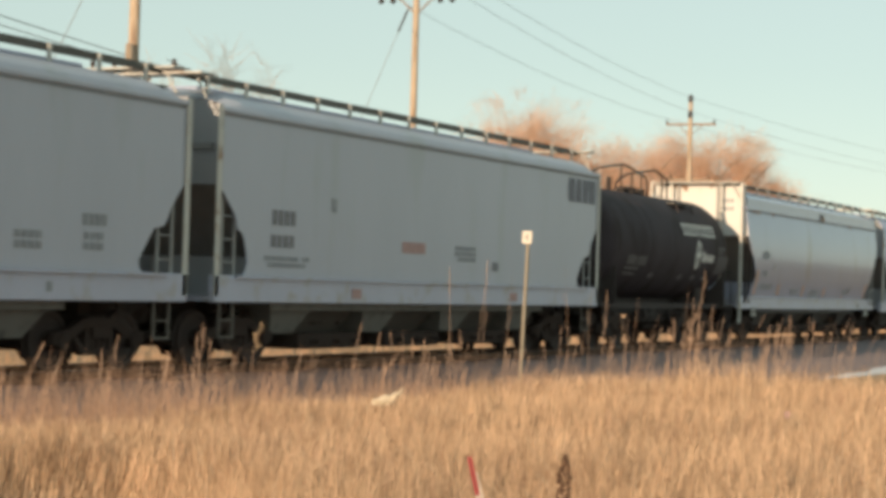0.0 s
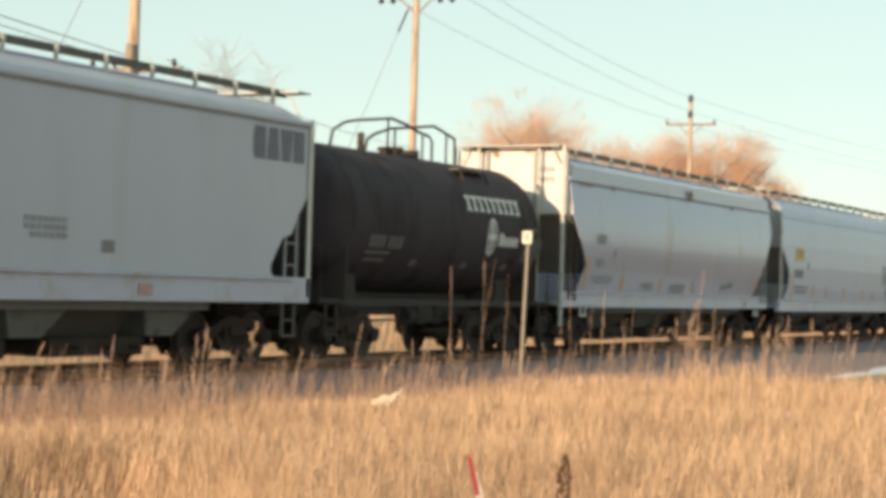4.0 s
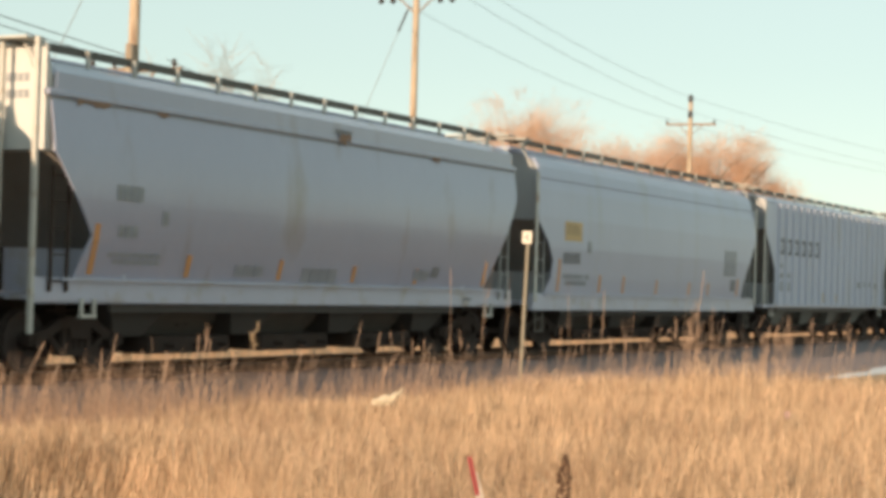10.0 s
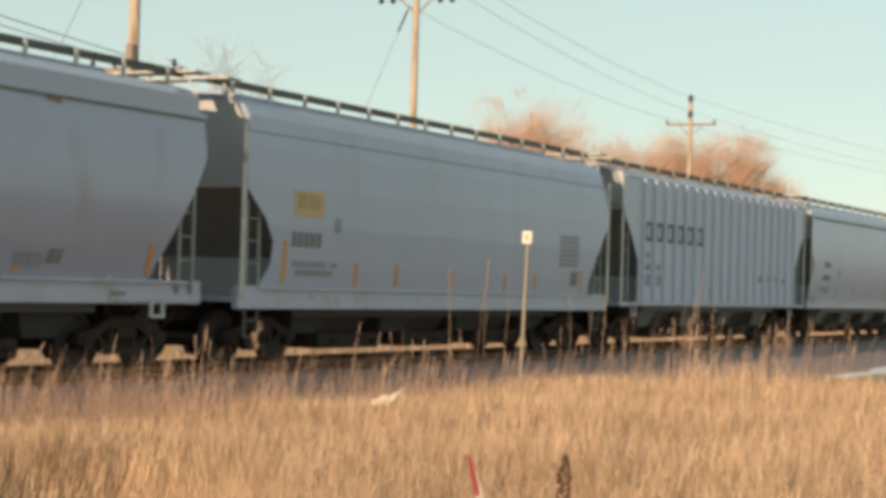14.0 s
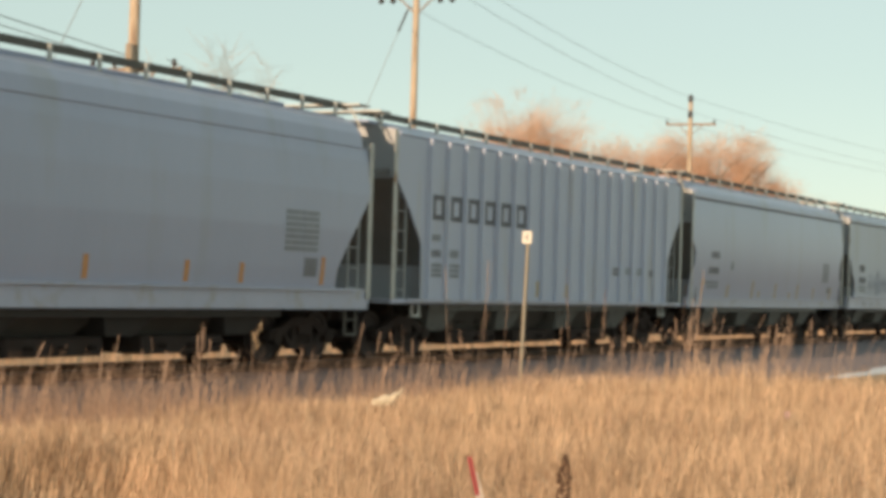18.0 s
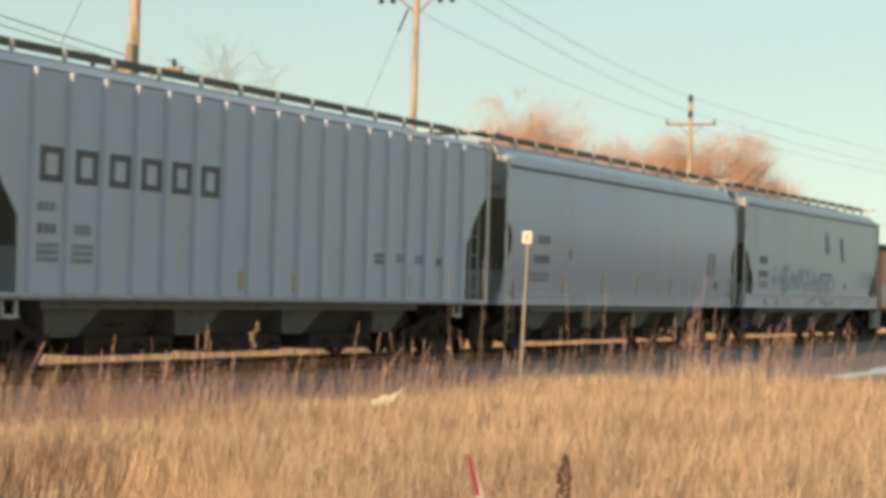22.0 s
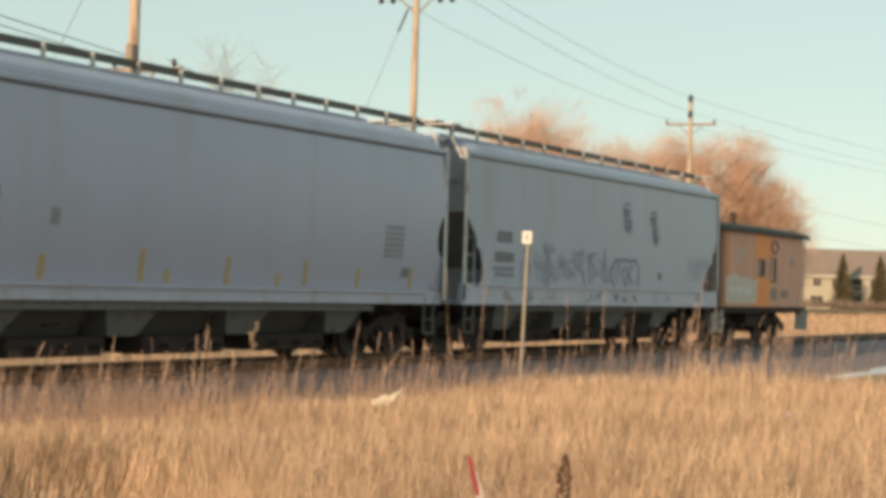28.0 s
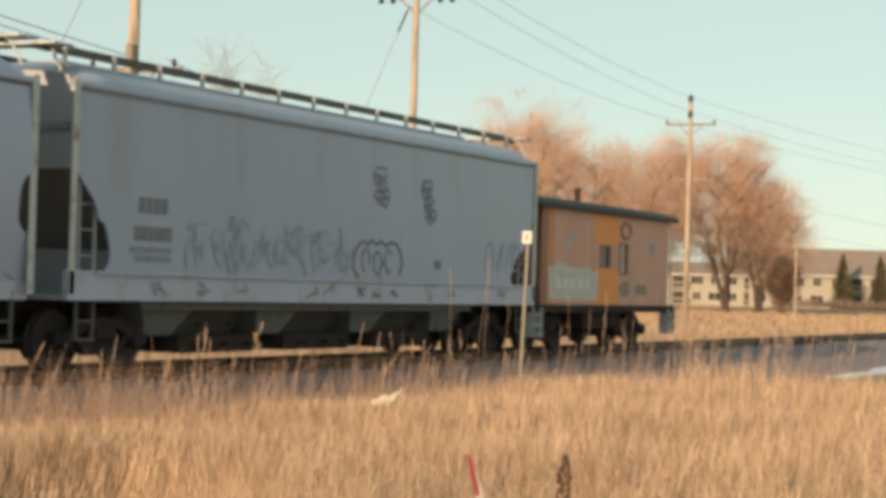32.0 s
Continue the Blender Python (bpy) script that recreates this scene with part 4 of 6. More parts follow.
    marks(car, 124.45 - cx, 2.66, 0.80, 0.34, y, DARK_MARK, 4)
    marks(car, 124.35 - cx, 2.20, 1.0, 0.30, y, DARK_MARK, 5, gap=0.12)
    marks(car, 124.25 - cx, 1.84, 1.1, 0.26, y, FAINT_MARK, 8, 2)
    marks(car, 134.45 - cx, 1.92, 0.26, 0.24, y, DARK_MARK, 1, 1, gap=0)
    scrawls(car, cx)
    build_caboose()


def scrawls(car, cx):
    """Loose sprayed loops along the lower side of the last hopper."""
    r = random.Random(5)
    lift = [0.0]

    def scrawl(points, w, material, base=-1.555):
        bm = bmesh.new()
        lift[0] += 0.0006
        prev = None
        for k, (px, pz) in enumerate(points):
            (xa, za), (xb, zb) = points[max(k - 1, 0)], points[min(k + 1, len(points) - 1)]
            dx, dz = xb - xa, zb - za
            n = math.hypot(dx, dz) or 1
            ox, oz, y = -dz / n * w / 2, dx / n * w / 2, base - lift[0] % 0.006 - 0.0004 * k
            row = [bm.verts.new((px - ox, y, pz - oz)), bm.verts.new((px + ox, y, pz + oz))]
            if prev:
                bm.faces.new((prev[0], prev[1], row[1], row[0]))
            prev = row
        bmesh.ops.recalc_face_normals(bm, faces=bm.faces)
        part("graffiti", bm, material, car, "sprayed scrawl")

    for k in range(84):
        x0, z0 = r.uniform(125.7, 130.9), r.uniform(1.62, 2.12)
        start, turn, w, hgt = r.uniform(0, 6.3), r.choice((0.35, -0.4, 0.25)), r.uniform(0.08, 0.26), r.uniform(0.08, 0.3)
        pts = [(x0 - cx + w * math.cos(start + j * turn), z0 + hgt * math.sin(start + j * turn * 1.1)) for j in range(r.randint(5, 9))]
        scrawl(pts, r.uniform(0.03, 0.06), GHOST_MARK)
    # one joined outline of arches, its foot curling inwards
    arch = [(131.35, 1.45), (131.12, 1.62), (131.14, 1.85), (131.3, 2.05), (131.5, 2.14), (131.66, 2.06), (131.8, 2.16), (132.0, 2.08), (132.15, 2.16), (132.4, 2.06), (132.52, 2.14), (132.8, 2.12), (133.0, 1.95), (133.05, 1.72), (132.92, 1.52)]
    scrawl([(a - cx, b) for a, b in arch], 0.065, SPRAY)
    for c, zz in ((131.6, 1.78), (132.05, 1.74), (132.5, 1.78), (132.3, 1.55)):
        scrawl([(c - cx + 0.15 * math.cos(k * 0.7 + c), zz + 0.22 * math.sin(k * 0.7 + c)) for k in range(8)], 0.045, SPRAY)
    for c, zz in ((132.12, 3.44), (132.0, 3.3), (132.15, 3.18), (132.3, 3.05), (132.1, 2.98), (132.25, 2.88), (134.05, 3.3), (134.0, 3.18), (134.15, 3.05), (134.1, 2.84), (134.3, 2.76), (134.2, 2.66)):
        scrawl([(c - cx + 0.2 * math.cos(k * 0.8 + c) + r.uniform(-0.07, 0.07), zz + 0.09 * math.sin(k * 0.8 + c) + r.uniform(-0.06, 0.06)) for k in range(9)], 0.055, SPRAY)
    for c in (137.0, 137.5, 138.0, 138.4):
        scrawl([(c - cx + 0.2 * math.cos(k * 0.6 + 3 * c), 2.0 + 0.32 * math.sin(k * 0.75 + c)) for k in range(8)], 0.05, GHOST_MARK)
    for c, n in ((125.0, 8), (126.2, 5), (127.4, 4), (129.6, 6), (130.2, 6), (131.4, 7), (132.0, 7), (132.7, 6), (134.2, 5), (135.2, 5), (137.6, 6)):
        scrawl([(c - cx + r.uniform(-0.22, 0.22), 1.18 + r.uniform(-0.13, 0.13)) for k in range(n)], 0.045, SPRAY if 131 < c < 133 else FAINT_MARK, -1.583)


def build_tank_car():
    s0, s1 = 42.95, 53.05
    car = start_car("tank_car", s0, s1, "glossy black tank car with white lettering blocks", "tank car", "cars of the freight train")
    cx, h, zc, rad = (s0 + s1) / 2, 5.05, 2.60, 1.43
    head = [(-h + 0.72 * (1 - math.cos(a)), rad * math.sin(a)) for a in [k * math.pi / 2 / 8 for k in range(9)]]
    rings = [(x, r) for x, r in head] + [(-x, r) for x, r in head[::-1]]
    part("tank_shell", lathe(rings, zc, 48), BLACK_TANK, car, smooth=True)
    for x in (-h + 0.78, -1.7, 1.7, h - 0.78):
        part("weld_band", lathe([(x - 0.03, rad - 0.01), (x - 0.03, rad + 0.006), (x + 0.03, rad + 0.006), (x + 0.03, rad - 0.01)], zc, 48), BLACK_TANK, car)
    for y in (-1.25, 1.25):
        part("side_sill", box(-h - 0.1, h + 0.1, y - 0.05, y + 0.05, 0.93, 1.06), TANK_UNDER, car)
    part("centre_sill", box(-h, h, -0.28, 0.28, 0.72, 1.18), TANK_UNDER, car)
    for s in (-1, 1):
        part("tank_saddle", slab_xz([(s * 3.1, 0.95), (s * 3.8, 0.95), (s * 3.7, 1.6), (s * 3.2, 1.6)], -0.95, 0.95), TANK_UNDER, car)
        part("end_platform", box(s * (h - 0.9), s * (h + 0.18), -1.4, 1.4, 0.98, 1.03), TANK_UNDER, car)
        part("end_rail", pipe([(s * (h + 0.1), -1.35, 1.03), (s * (h + 0.1), -1.35, 2.0), (s * (h + 0.1), 1.35, 2.0), (s * (h + 0.1), 1.35, 1.03)], 0.022), TANK_UNDER, car)
        add_coupler(car, s * (h + 0.15), s)
        add_truck(car, s * 3.45)
        for y in (-1.38, 1.38):
            stirrup(car, s * (h - 0.25), y, TANK_UNDER)
    brake_gear(car, 0.0, TANK_UNDER)
    for s in (-1, 1):
        part("head_brace", slab_yz([(-1.42, 1.03), (1.42, 1.03), (1.42, 2.05), (1.25, 1.78), (0.95, 1.45), (0.5, 1.22), (0, 1.15), (-0.5, 1.22), (-0.95, 1.45), (-1.25, 1.78), (-1.42, 2.05)], s * (h - 0.75), s * (h - 0.70)), TANK_UNDER, car)
    # top fittings: manway, valves, platform and bent hand rails
    part("manway", rod((-0.12, 0, zc + rad - 0.05), (-0.12, 0, zc + rad + 0.10), 0.24, seg=20), TANK_UNDER, car)
    part("manway_lid", rod((-0.12, 0, zc + rad + 0.10), (-0.12, 0, zc + rad + 0.16), 0.30, 0.26, seg=20), TANK_UNDER, car)
    part("safety_valve", rod((-1.40, 0, zc + rad - 0.05), (-1.40, 0, zc + rad + 0.36), 0.07, seg=10), TANK_UNDER, car)
    part("valve_box", rod((0.75, 0, zc + rad - 0.05), (0.75, 0, zc + rad + 0.16), 0.2, seg=12), TANK_UNDER, car)
    rail_b = [(-1.85, -0.35, 1.40), (-1.77, -0.35, 1.61), (-1.53, -0.35, 1.73), (-0.85, -0.35, 1.91), (1.16, -0.35, 2.14), (2.16, -0.35, 1.95), (2.2, -0.35, 1.30)]
    rail_a = [(-2.05, 0.35, 1.40), (-1.93, 0.35, 1.80), (-1.45, 0.35, 2.00), (-1.0, 0.35, 2.08), (0.54, 0.35, 2.26), (1.30, 0.35, 2.18), (1.79, 0.35, 2.08), (2.29, 0.35, 2.03), (2.45, 0.35, 1.93), (2.47, 0.35, 1.30)]
    for pts in (rail_a, rail_b):
        part("hand_rail", pipe([(x, y, zc + z) for x, y, z in pts], 0.032), TANK_UNDER, car, "bent pipe hand rail")
    for x, y, z in ((1.76, -0.35, 2.0), (2.0, 0.35, 2.05), (-0.6, -0.35, 1.93), (0.4, 0.35, 2.22)):
        part("rail_post", rod((x, y, zc + 1.3), (x, y, zc + z), 0.026, seg=6), TANK_UNDER, car)
    part("top_platform", box(1.15, 2.55, -0.98, -0.42, zc + 1.20, zc + 1.25, bevel=0.01), GRATING, car, "dark grating platform by the hand rails")
    for x in (1.25, 2.45):
        part("platform_bracket", rod((x, -0.95, zc + 1.2), (x, -1.05, zc + 0.95), 0.025, seg=6), TANK_UNDER, car)
    # white lettering blocks and emblem wrapped on the shell
    def on_shell(x, z, w, hh, cols, name, gap=0.22, material=WHITE_MARK):
        bm = bmesh.new()
        cw = w / cols
        for c in range(cols):
            a, b = x + c * cw, x + (c + 1 - gap) * cw
            prev = None
            for k in range(5):
                zz = z - hh + hh * k / 4
                y = -math.sqrt(rad * rad - (zz - zc) ** 2) - 0.008
                row = [bm.verts.new((a, y, zz)), bm.verts.new((b, y, zz)), bm.verts.new((b, y + 0.006, zz)), bm.verts.new((a, y + 0.006, zz))]
                if prev:
                    for j in range(4):
                        bm.faces.new((prev[j], prev[(j + 1) % 4], row[(j + 1) % 4], row[j]))
                else:
                    bm.faces.new(row)
                prev = row
            bm.faces.new(prev)
        part(name, bm, material, car)
    on_shell(51.67 - cx, 2.44, 0.92, 0.52, 1, "placard", 0, PLACARD)
    for k in range(9):
        x, w = 48.78 + 0.305 * k - cx, 0.24
        on_shell(x + w * 0.3, 3.26, w * 0.42, 0.32, 1, "lettering", 0)
        on_shell(x, 3.262, w, 0.06, 1, "lettering", 0)
        if k != 4:
            on_shell(x + 0.02, 3.0, w * 0.8, 0.06, 1, "lettering", 0)
    on_shell(50.35 - cx, 2.52, 0.18, 0.28, 1, "lettering", 0)
    on_shell(50.58 - cx, 2.44, 0.75, 0.20, 5, "lettering", 0.3)
    on_shell(44.65 - cx, 2.28, 0.65, 0.24, 4, "lettering", 0.4, TANK_FAINT)
    on_shell(45.4 - cx, 2.28, 0.6, 0.24, 4, "lettering", 0.4, TANK_FAINT)
    on_shell(44.6 - cx, 1.98, 1.0, 0.06, 7, "lettering", material=TANK_FAINT)
    on_shell(44.7 - cx, 1.84, 0.8, 0.06, 6, "lettering", material=TANK_FAINT)
    on_shell(51.68 - cx, 2.68, 0.66, 0.07, 5, "lettering", material=TANK_FAINT)
    on_shell(51.68 - cx, 2.56, 0.45, 0.05, 4, "lettering", material=TANK_FAINT)
    for x in (46.6, 48.9, 50.0, 50.9):
        on_shell(x - cx, 1.85, 0.3, 0.12, 2, "lettering", material=TANK_FAINT)
    bm = bmesh.new()
    pts = [(49.97 - cx + 0.24 * math.sin(a), 2.42 + 0.40 * math.cos(a)) for a in [k * 2 * math.pi / 24 for k in range(25)]]
    for (xa, za), (xb, zb) in zip(pts, pts[1:]):
        q = [(xa, za), (xb, zb), (49.97 - cx + (xb - 49.97 + cx) * 0.72, 2.42 + (zb - 2.42) * 0.8), (49.97 - cx + (xa - 49.97 + cx) * 0.72, 2.42 + (za - 2.42) * 0.8)]
        bm.faces.new([bm.verts.new((x, -math.sqrt(rad * rad - (z - zc) ** 2) - 0.009, z)) for x, z in q])
    part("emblem", bm, WHITE_MARK, car, "white oval emblem")
    for a, b, lo, hi in ((-0.05, 0.05, -0.28, 0.28), (-0.15, 0.15, -0.06, 0.06)):
        on_shell(49.97 - cx + a, 2.42 + hi, b - a, hi - lo, 1, "emblem", 0)


def build_caboose():
    s0, s1 = 139.95, 148.30
    car = start_car("caboose", s0, s1, "faded orange caboose with a dark green roof at the train's tail", "caboose", "cars of the freight train")
    cx, h = (s0 + s1) / 2, (s1 - s0) / 2
    w = 1.5
    for sgn in (-1, 1):
        wins = [(143.5, 144.05, 1.95, 2.42), (144.75, 145.25, 1.80, 2.50)] if sgn < 0 else [(143.0, 143.6, 1.9, 2.5)]
        xs = sorted({-h, h, *[v - cx for wdw in wins for v in wdw[:2]]})
        zs = sorted({1.0, 3.22, *[v for wdw in wins for v in wdw[2:]]})
        bm = bmesh.new()
        for xa, xb in zip(xs, xs[1:]):
            for za, zb in zip(zs, zs[1:]):
                mx, mz = (xa + xb) / 2 + cx, (za + zb) / 2
                if any(a < mx < b and lo < mz < hi for a, b, lo, hi in wins):
                    continue
                box(xa, xb, sgn * w, sgn * (w - 0.06), za, zb, bm)
        bmesh.ops.remove_doubles(bm, verts=bm.verts, dist=0.001)
        part("side_wall", bm, CABOOSE, car)
        for a, b, lo, hi in wins:
            # the taller opening gets a pale tan pane instead of dark glass
            win = part("window", box(a - cx, b - cx, sgn * (w - 0.05), sgn * (w - 0.035), lo, hi), GLASS_DARK if hi - lo < 0.65 else mat("pale_window_pane", (0.40, 0.30, 0.22), 0.4, vary=0.3, scale=4, fine=20, bump=0), car)
            bmf = bmesh.new()
            for q in ((a - 0.05, b + 0.05, lo - 0.05, lo), (a - 0.05, b + 0.05, hi, hi + 0.05), (a - 0.05, a, lo, hi), (b, b + 0.05, lo, hi)):
                box(q[0] - cx, q[1] - cx, sgn * (w + 0.02), sgn * (w - 0.03), q[2], q[3], bmf)
            part("window_frame", bmf, CABOOSE_DARK, win)
        part("side_sill", box(-h - 0.6, h + 0.45, sgn * (w - 0.12), sgn * (w - 0.01), 0.82, 0.995), UNDER, car)
    for s in (-1, 1):
        part("end_wall", box(s * (h - 0.04), s * (h - 0.10), -w + 0.06, w - 0.06, 1.0, 3.3), CABOOSE_DARK, car)
        part("end_door", box(s * (h - 0.03), s * (h + 0.01), -0.4, 0.4, 1.05, 2.95, bevel=0.01), CABOOSE_STRIPE, car)
        part("end_platform", box(s * h, s * (h + 0.55), -w, w, 0.92, 1.0), UNDER, car)
        for y in (-1.42, 1.42):
            part("end_post", rod((s * (h + 0.45), y, 1.0), (s * (h + 0.45), y, 3.15), 0.025), POST_PAINT, car)
            bm = bmesh.new()
            for k in range(3):
                box(s * (h + 0.05), s * (h + 0.5), y - 0.12, y + 0.12, 0.28 + 0.24 * k, 0.31 + 0.24 * k, bm)
            box(s * (h + 0.02), s * (h + 0.05), y - 0.14, y + 0.14, 0.26, 0.92, bm)
            box(s * (h + 0.5), s * (h + 0.53), y - 0.14, y + 0.14, 0.26, 0.92, bm)
            part("platform_step", bm, POST_PAINT, car, "pale steel platform steps")
        part("end_rail", pipe([(s * (h + 0.45), -1.42, 1.9), (s * (h + 0.45), -0.4, 1.9)], 0.022), POST_PAINT, car)
        add_coupler(car, s * (h + 0.5), s)
        add_truck(car, s * 2.6)
    part("battery_box", box(-1.15, 0.35, -1.3, -0.5, 0.40, 0.84, bevel=0.02), UNDER, car)
    part("tool_box", box(0.5, 1.25, -1.3, -0.6, 0.46, 0.84, bevel=0.02), UNDER, car)
    part("centre_sill", box(-h, h, -0.35, 0.35, 0.45, 0.9), UNDER, car)
    ring = [(-1.62, 3.20), (-1.62, 3.30), (-1.45, 3.40), (-1.0, 3.50), (-0.5, 3.56), (0, 3.58), (0.5, 3.56), (1.0, 3.50), (1.45, 3.40), (1.62, 3.30), (1.62, 3.20)]
    part("roof", sweep_x(ring + [(1.4, 3.24), (-1.4, 3.24)], -h - 0.42, h + 0.45), ROOF_DARK, car)
    part("stack", rod((145.5 - cx, 0, 3.5), (145.5 - cx, 0, 3.92), 0.085, seg=12), UNDER, car, "sooty stove stack")
    part("stack_cap", rod((145.5 - cx, 0, 3.88), (145.5 - cx, 0, 3.96), 0.115, 0.10, seg=12), UNDER, car)
    part("paint_stripe", box(143.05 - cx, 144.70 - cx, -w - 0.004, -w - 0.001, 1.01, 1.90), CABOOSE_STRIPE, car)
    part("paint_stripe", box(143.05 - cx, 144.70 - cx, -w - 0.004, -w - 0.001, 2.47, 3.2), CABOOSE_STRIPE, car)
    part("end_stripe", box(-h, -h + 0.28, -w - 0.004, -w - 0.001, 1.01, 3.2), CABOOSE_DARK, car)
    part("end_stripe", box(-h + 0.28, -h + 0.62, -w - 0.004, -w - 0.001, 1.01, 3.2), mat("rusty_orange_stripe", (0.55, 0.22, 0.08), 0.6, vary=0.2, scale=2, fine=18, bump=0.05), car)
    part("graffiti", slab_xz([(141.2 - cx, 2.25), (141.35 - cx, 2.2), (142.0 - cx, 2.75), (141.85 - cx, 2.8), (141.55 - cx, 2.6), (141.5 - cx, 2.75), (141.4 - cx, 2.7), (141.42 - cx, 2.48)], -w - 0.007, -w - 0.003), mat("pale_blue_spray", (0.43, 0.37, 0.36), 0.6, bump=0), car, "pale blue sprayed slash")
    bm = slab_xz([(140.35 - cx, 1.12), (143.3 - cx, 1.12), (143.35 - cx, 1.85), (143.0 - cx, 1.78), (142.6 - cx, 1.9), (141.8 - cx, 1.84), (141.0 - cx, 1.98), (140.5 - cx, 1.86), (140.3 - cx, 1.9)], -w - 0.006, -w - 0.001)
    part("painted_patch", bm, mat("pale_scrawl_paint", (0.56, 0.50, 0.43), 0.7, vary=0.25, scale=4, fine=20, bump=0), car, "pale painted-over patch")
    marks(car, 140.7 - cx, 1.72, 2.2, 0.35, -w - 0.009, mat("chalky_lettering", (0.64, 0.60, 0.55), 0.7, vary=0.25, scale=4, fine=20, bump=0), 5, 1, gap=0.3)
    marks(car, 145.9 - cx, 1.62, 0.75, 0.34, -w - 0.006, CABOOSE_MARK, 1, 1, gap=0)
    turns = [2 * math.pi * k / 16 for k in range(17)]
    part("emblem", pipe([(145.12 - cx + 0.33 * math.cos(a), -w - 0.002, 2.86 + 0.19 * math.sin(a)) for a in turns], 0.045), CABOOSE_DARK, car, "brown ring emblem")
    part("emblem", slab_xz([(145.12 - cx + 0.36 * math.cos(a), 1.40 + 0.20 * math.sin(a)) for a in turns[:16]], -w - 0.006, -w - 0.001), CABOOSE_MARK, car, "round brown-grey patch")
    marks(car, 146.9 - cx, 2.70, 0.35, 0.38, -w - 0.008, mat("pale_blue_decal", (0.30, 0.29, 0.33), 0.6, bump=0), 1, 1, gap=0)


build_train()


# ---- poles and wires ----
def utility_pole(x, y, top, arms, r=0.16, pins_on_pole=(), hung=False, label="weathered wooden utility pole with crossarms"):
    """arms: (height, half length, insulators along the arm)."""
    p = thing("utility_pole", pose(x, y, 0), label, "utility pole", "poles of the power line")
    part("pole", rod((0, 0, -0.5), (0, 0, top), r, r * 0.68, seg=14), POLE_WOOD, p, smooth=True)
    ax, ay = LINE_ACROSS
    for z, half, pins in arms:
        bm = bmesh.new()
        box(-half, half, -0.055, 0.055, -0.06, 0.06, bm, 0.01)
        bmesh.ops.rotate(bm, verts=bm.verts, matrix=Matrix.Rotation(math.atan2(ay, ax), 3, "Z"))
        bmesh.ops.translate(bm, verts=bm.verts, vec=(-0.14 * ay, 0.14 * ax, z))
        arm = part("crossarm", bm, ARM_WOOD, p)
        for s in (-1, 1):
            part("brace", rod((s * half * 0.5 * ax, s * half * 0.5 * ay, z - 0.04), (0, 0, z - 0.68), 0.032, seg=5), ARM_WOOD, p)
        for k in pins:
            if hung:
                part("insulator", lathe_z([(0.02, -0.05), (0.10, -0.09), (0.11, -0.13), (0.05, -0.16), (0.10, -0.19), (0.11, -0.23), (0.05, -0.27), (0.0, -0.3)], (k * half * ax, k * half * ay, z)), INSULATOR, arm)
                continue
            part("insulator", lathe_z([(0.03, 0.05), (0.035, 0.08), (0.065, 0.10), (0.07, 0.14), (0.05, 0.17), (0.055, 0.20), (0.035, 0.24), (0.0, 0.26)], (k * half * ax, k * half * ay, z)), INSULATOR, arm)
    for z in pins_on_pole:
        part("insulator", lathe_z([(0.10, -0.02), (0.14, 0.03), (0.15, 0.16), (0.11, 0.22), (0.13, 0.27), (0.07, 0.36), (0.0, 0.42)], (-0.1, -0.02, z)), INSULATOR, p)
    return p


def lathe_z(rings, at, seg=10):
    bm = bmesh.new()
    loops = [[bm.verts.new((at[0] + r * math.cos(2 * math.pi * k / seg), at[1] + r * math.sin(2 * math.pi * k / seg), at[2] + z)) for k in range(seg)] for r, z in ((max(r, 0.002), z) for r, z in rings)]
    for p, q in zip(loops, loops[1:]):
        for k in range(seg):
            bm.faces.new((p[k], p[(k + 1) % seg], q[(k + 1) % seg], q[k]))
    bm.faces.new(loops[0])
    bm.faces.new(loops[-1])
    return bm


def cable(name, a, b, sag, r, label):
    pts = []
    for k in range(25):
        t = k / 24
        p = Vector(a).lerp(Vector(b), t)
        p.z -= 4 * sag * t * (1 - t)
        pts.append(p)
    bm = pipe(pts, r, 5)
    tagged(part(name, bm, WIRE), label, "cable", "wires of the power line")


P0, P1, P2, P3, P4 = Vector((12.5, 5.78, 0)), Vector((37.36, 8.84, 0)), Vector((57.1, 11.42, 0)), Vector((101.77, 16.91, 0)), Vector((153.5, 9.7, 0))
along = (P3 - P2).normalized()
LINE_ACROSS = (along.y, -along.x)


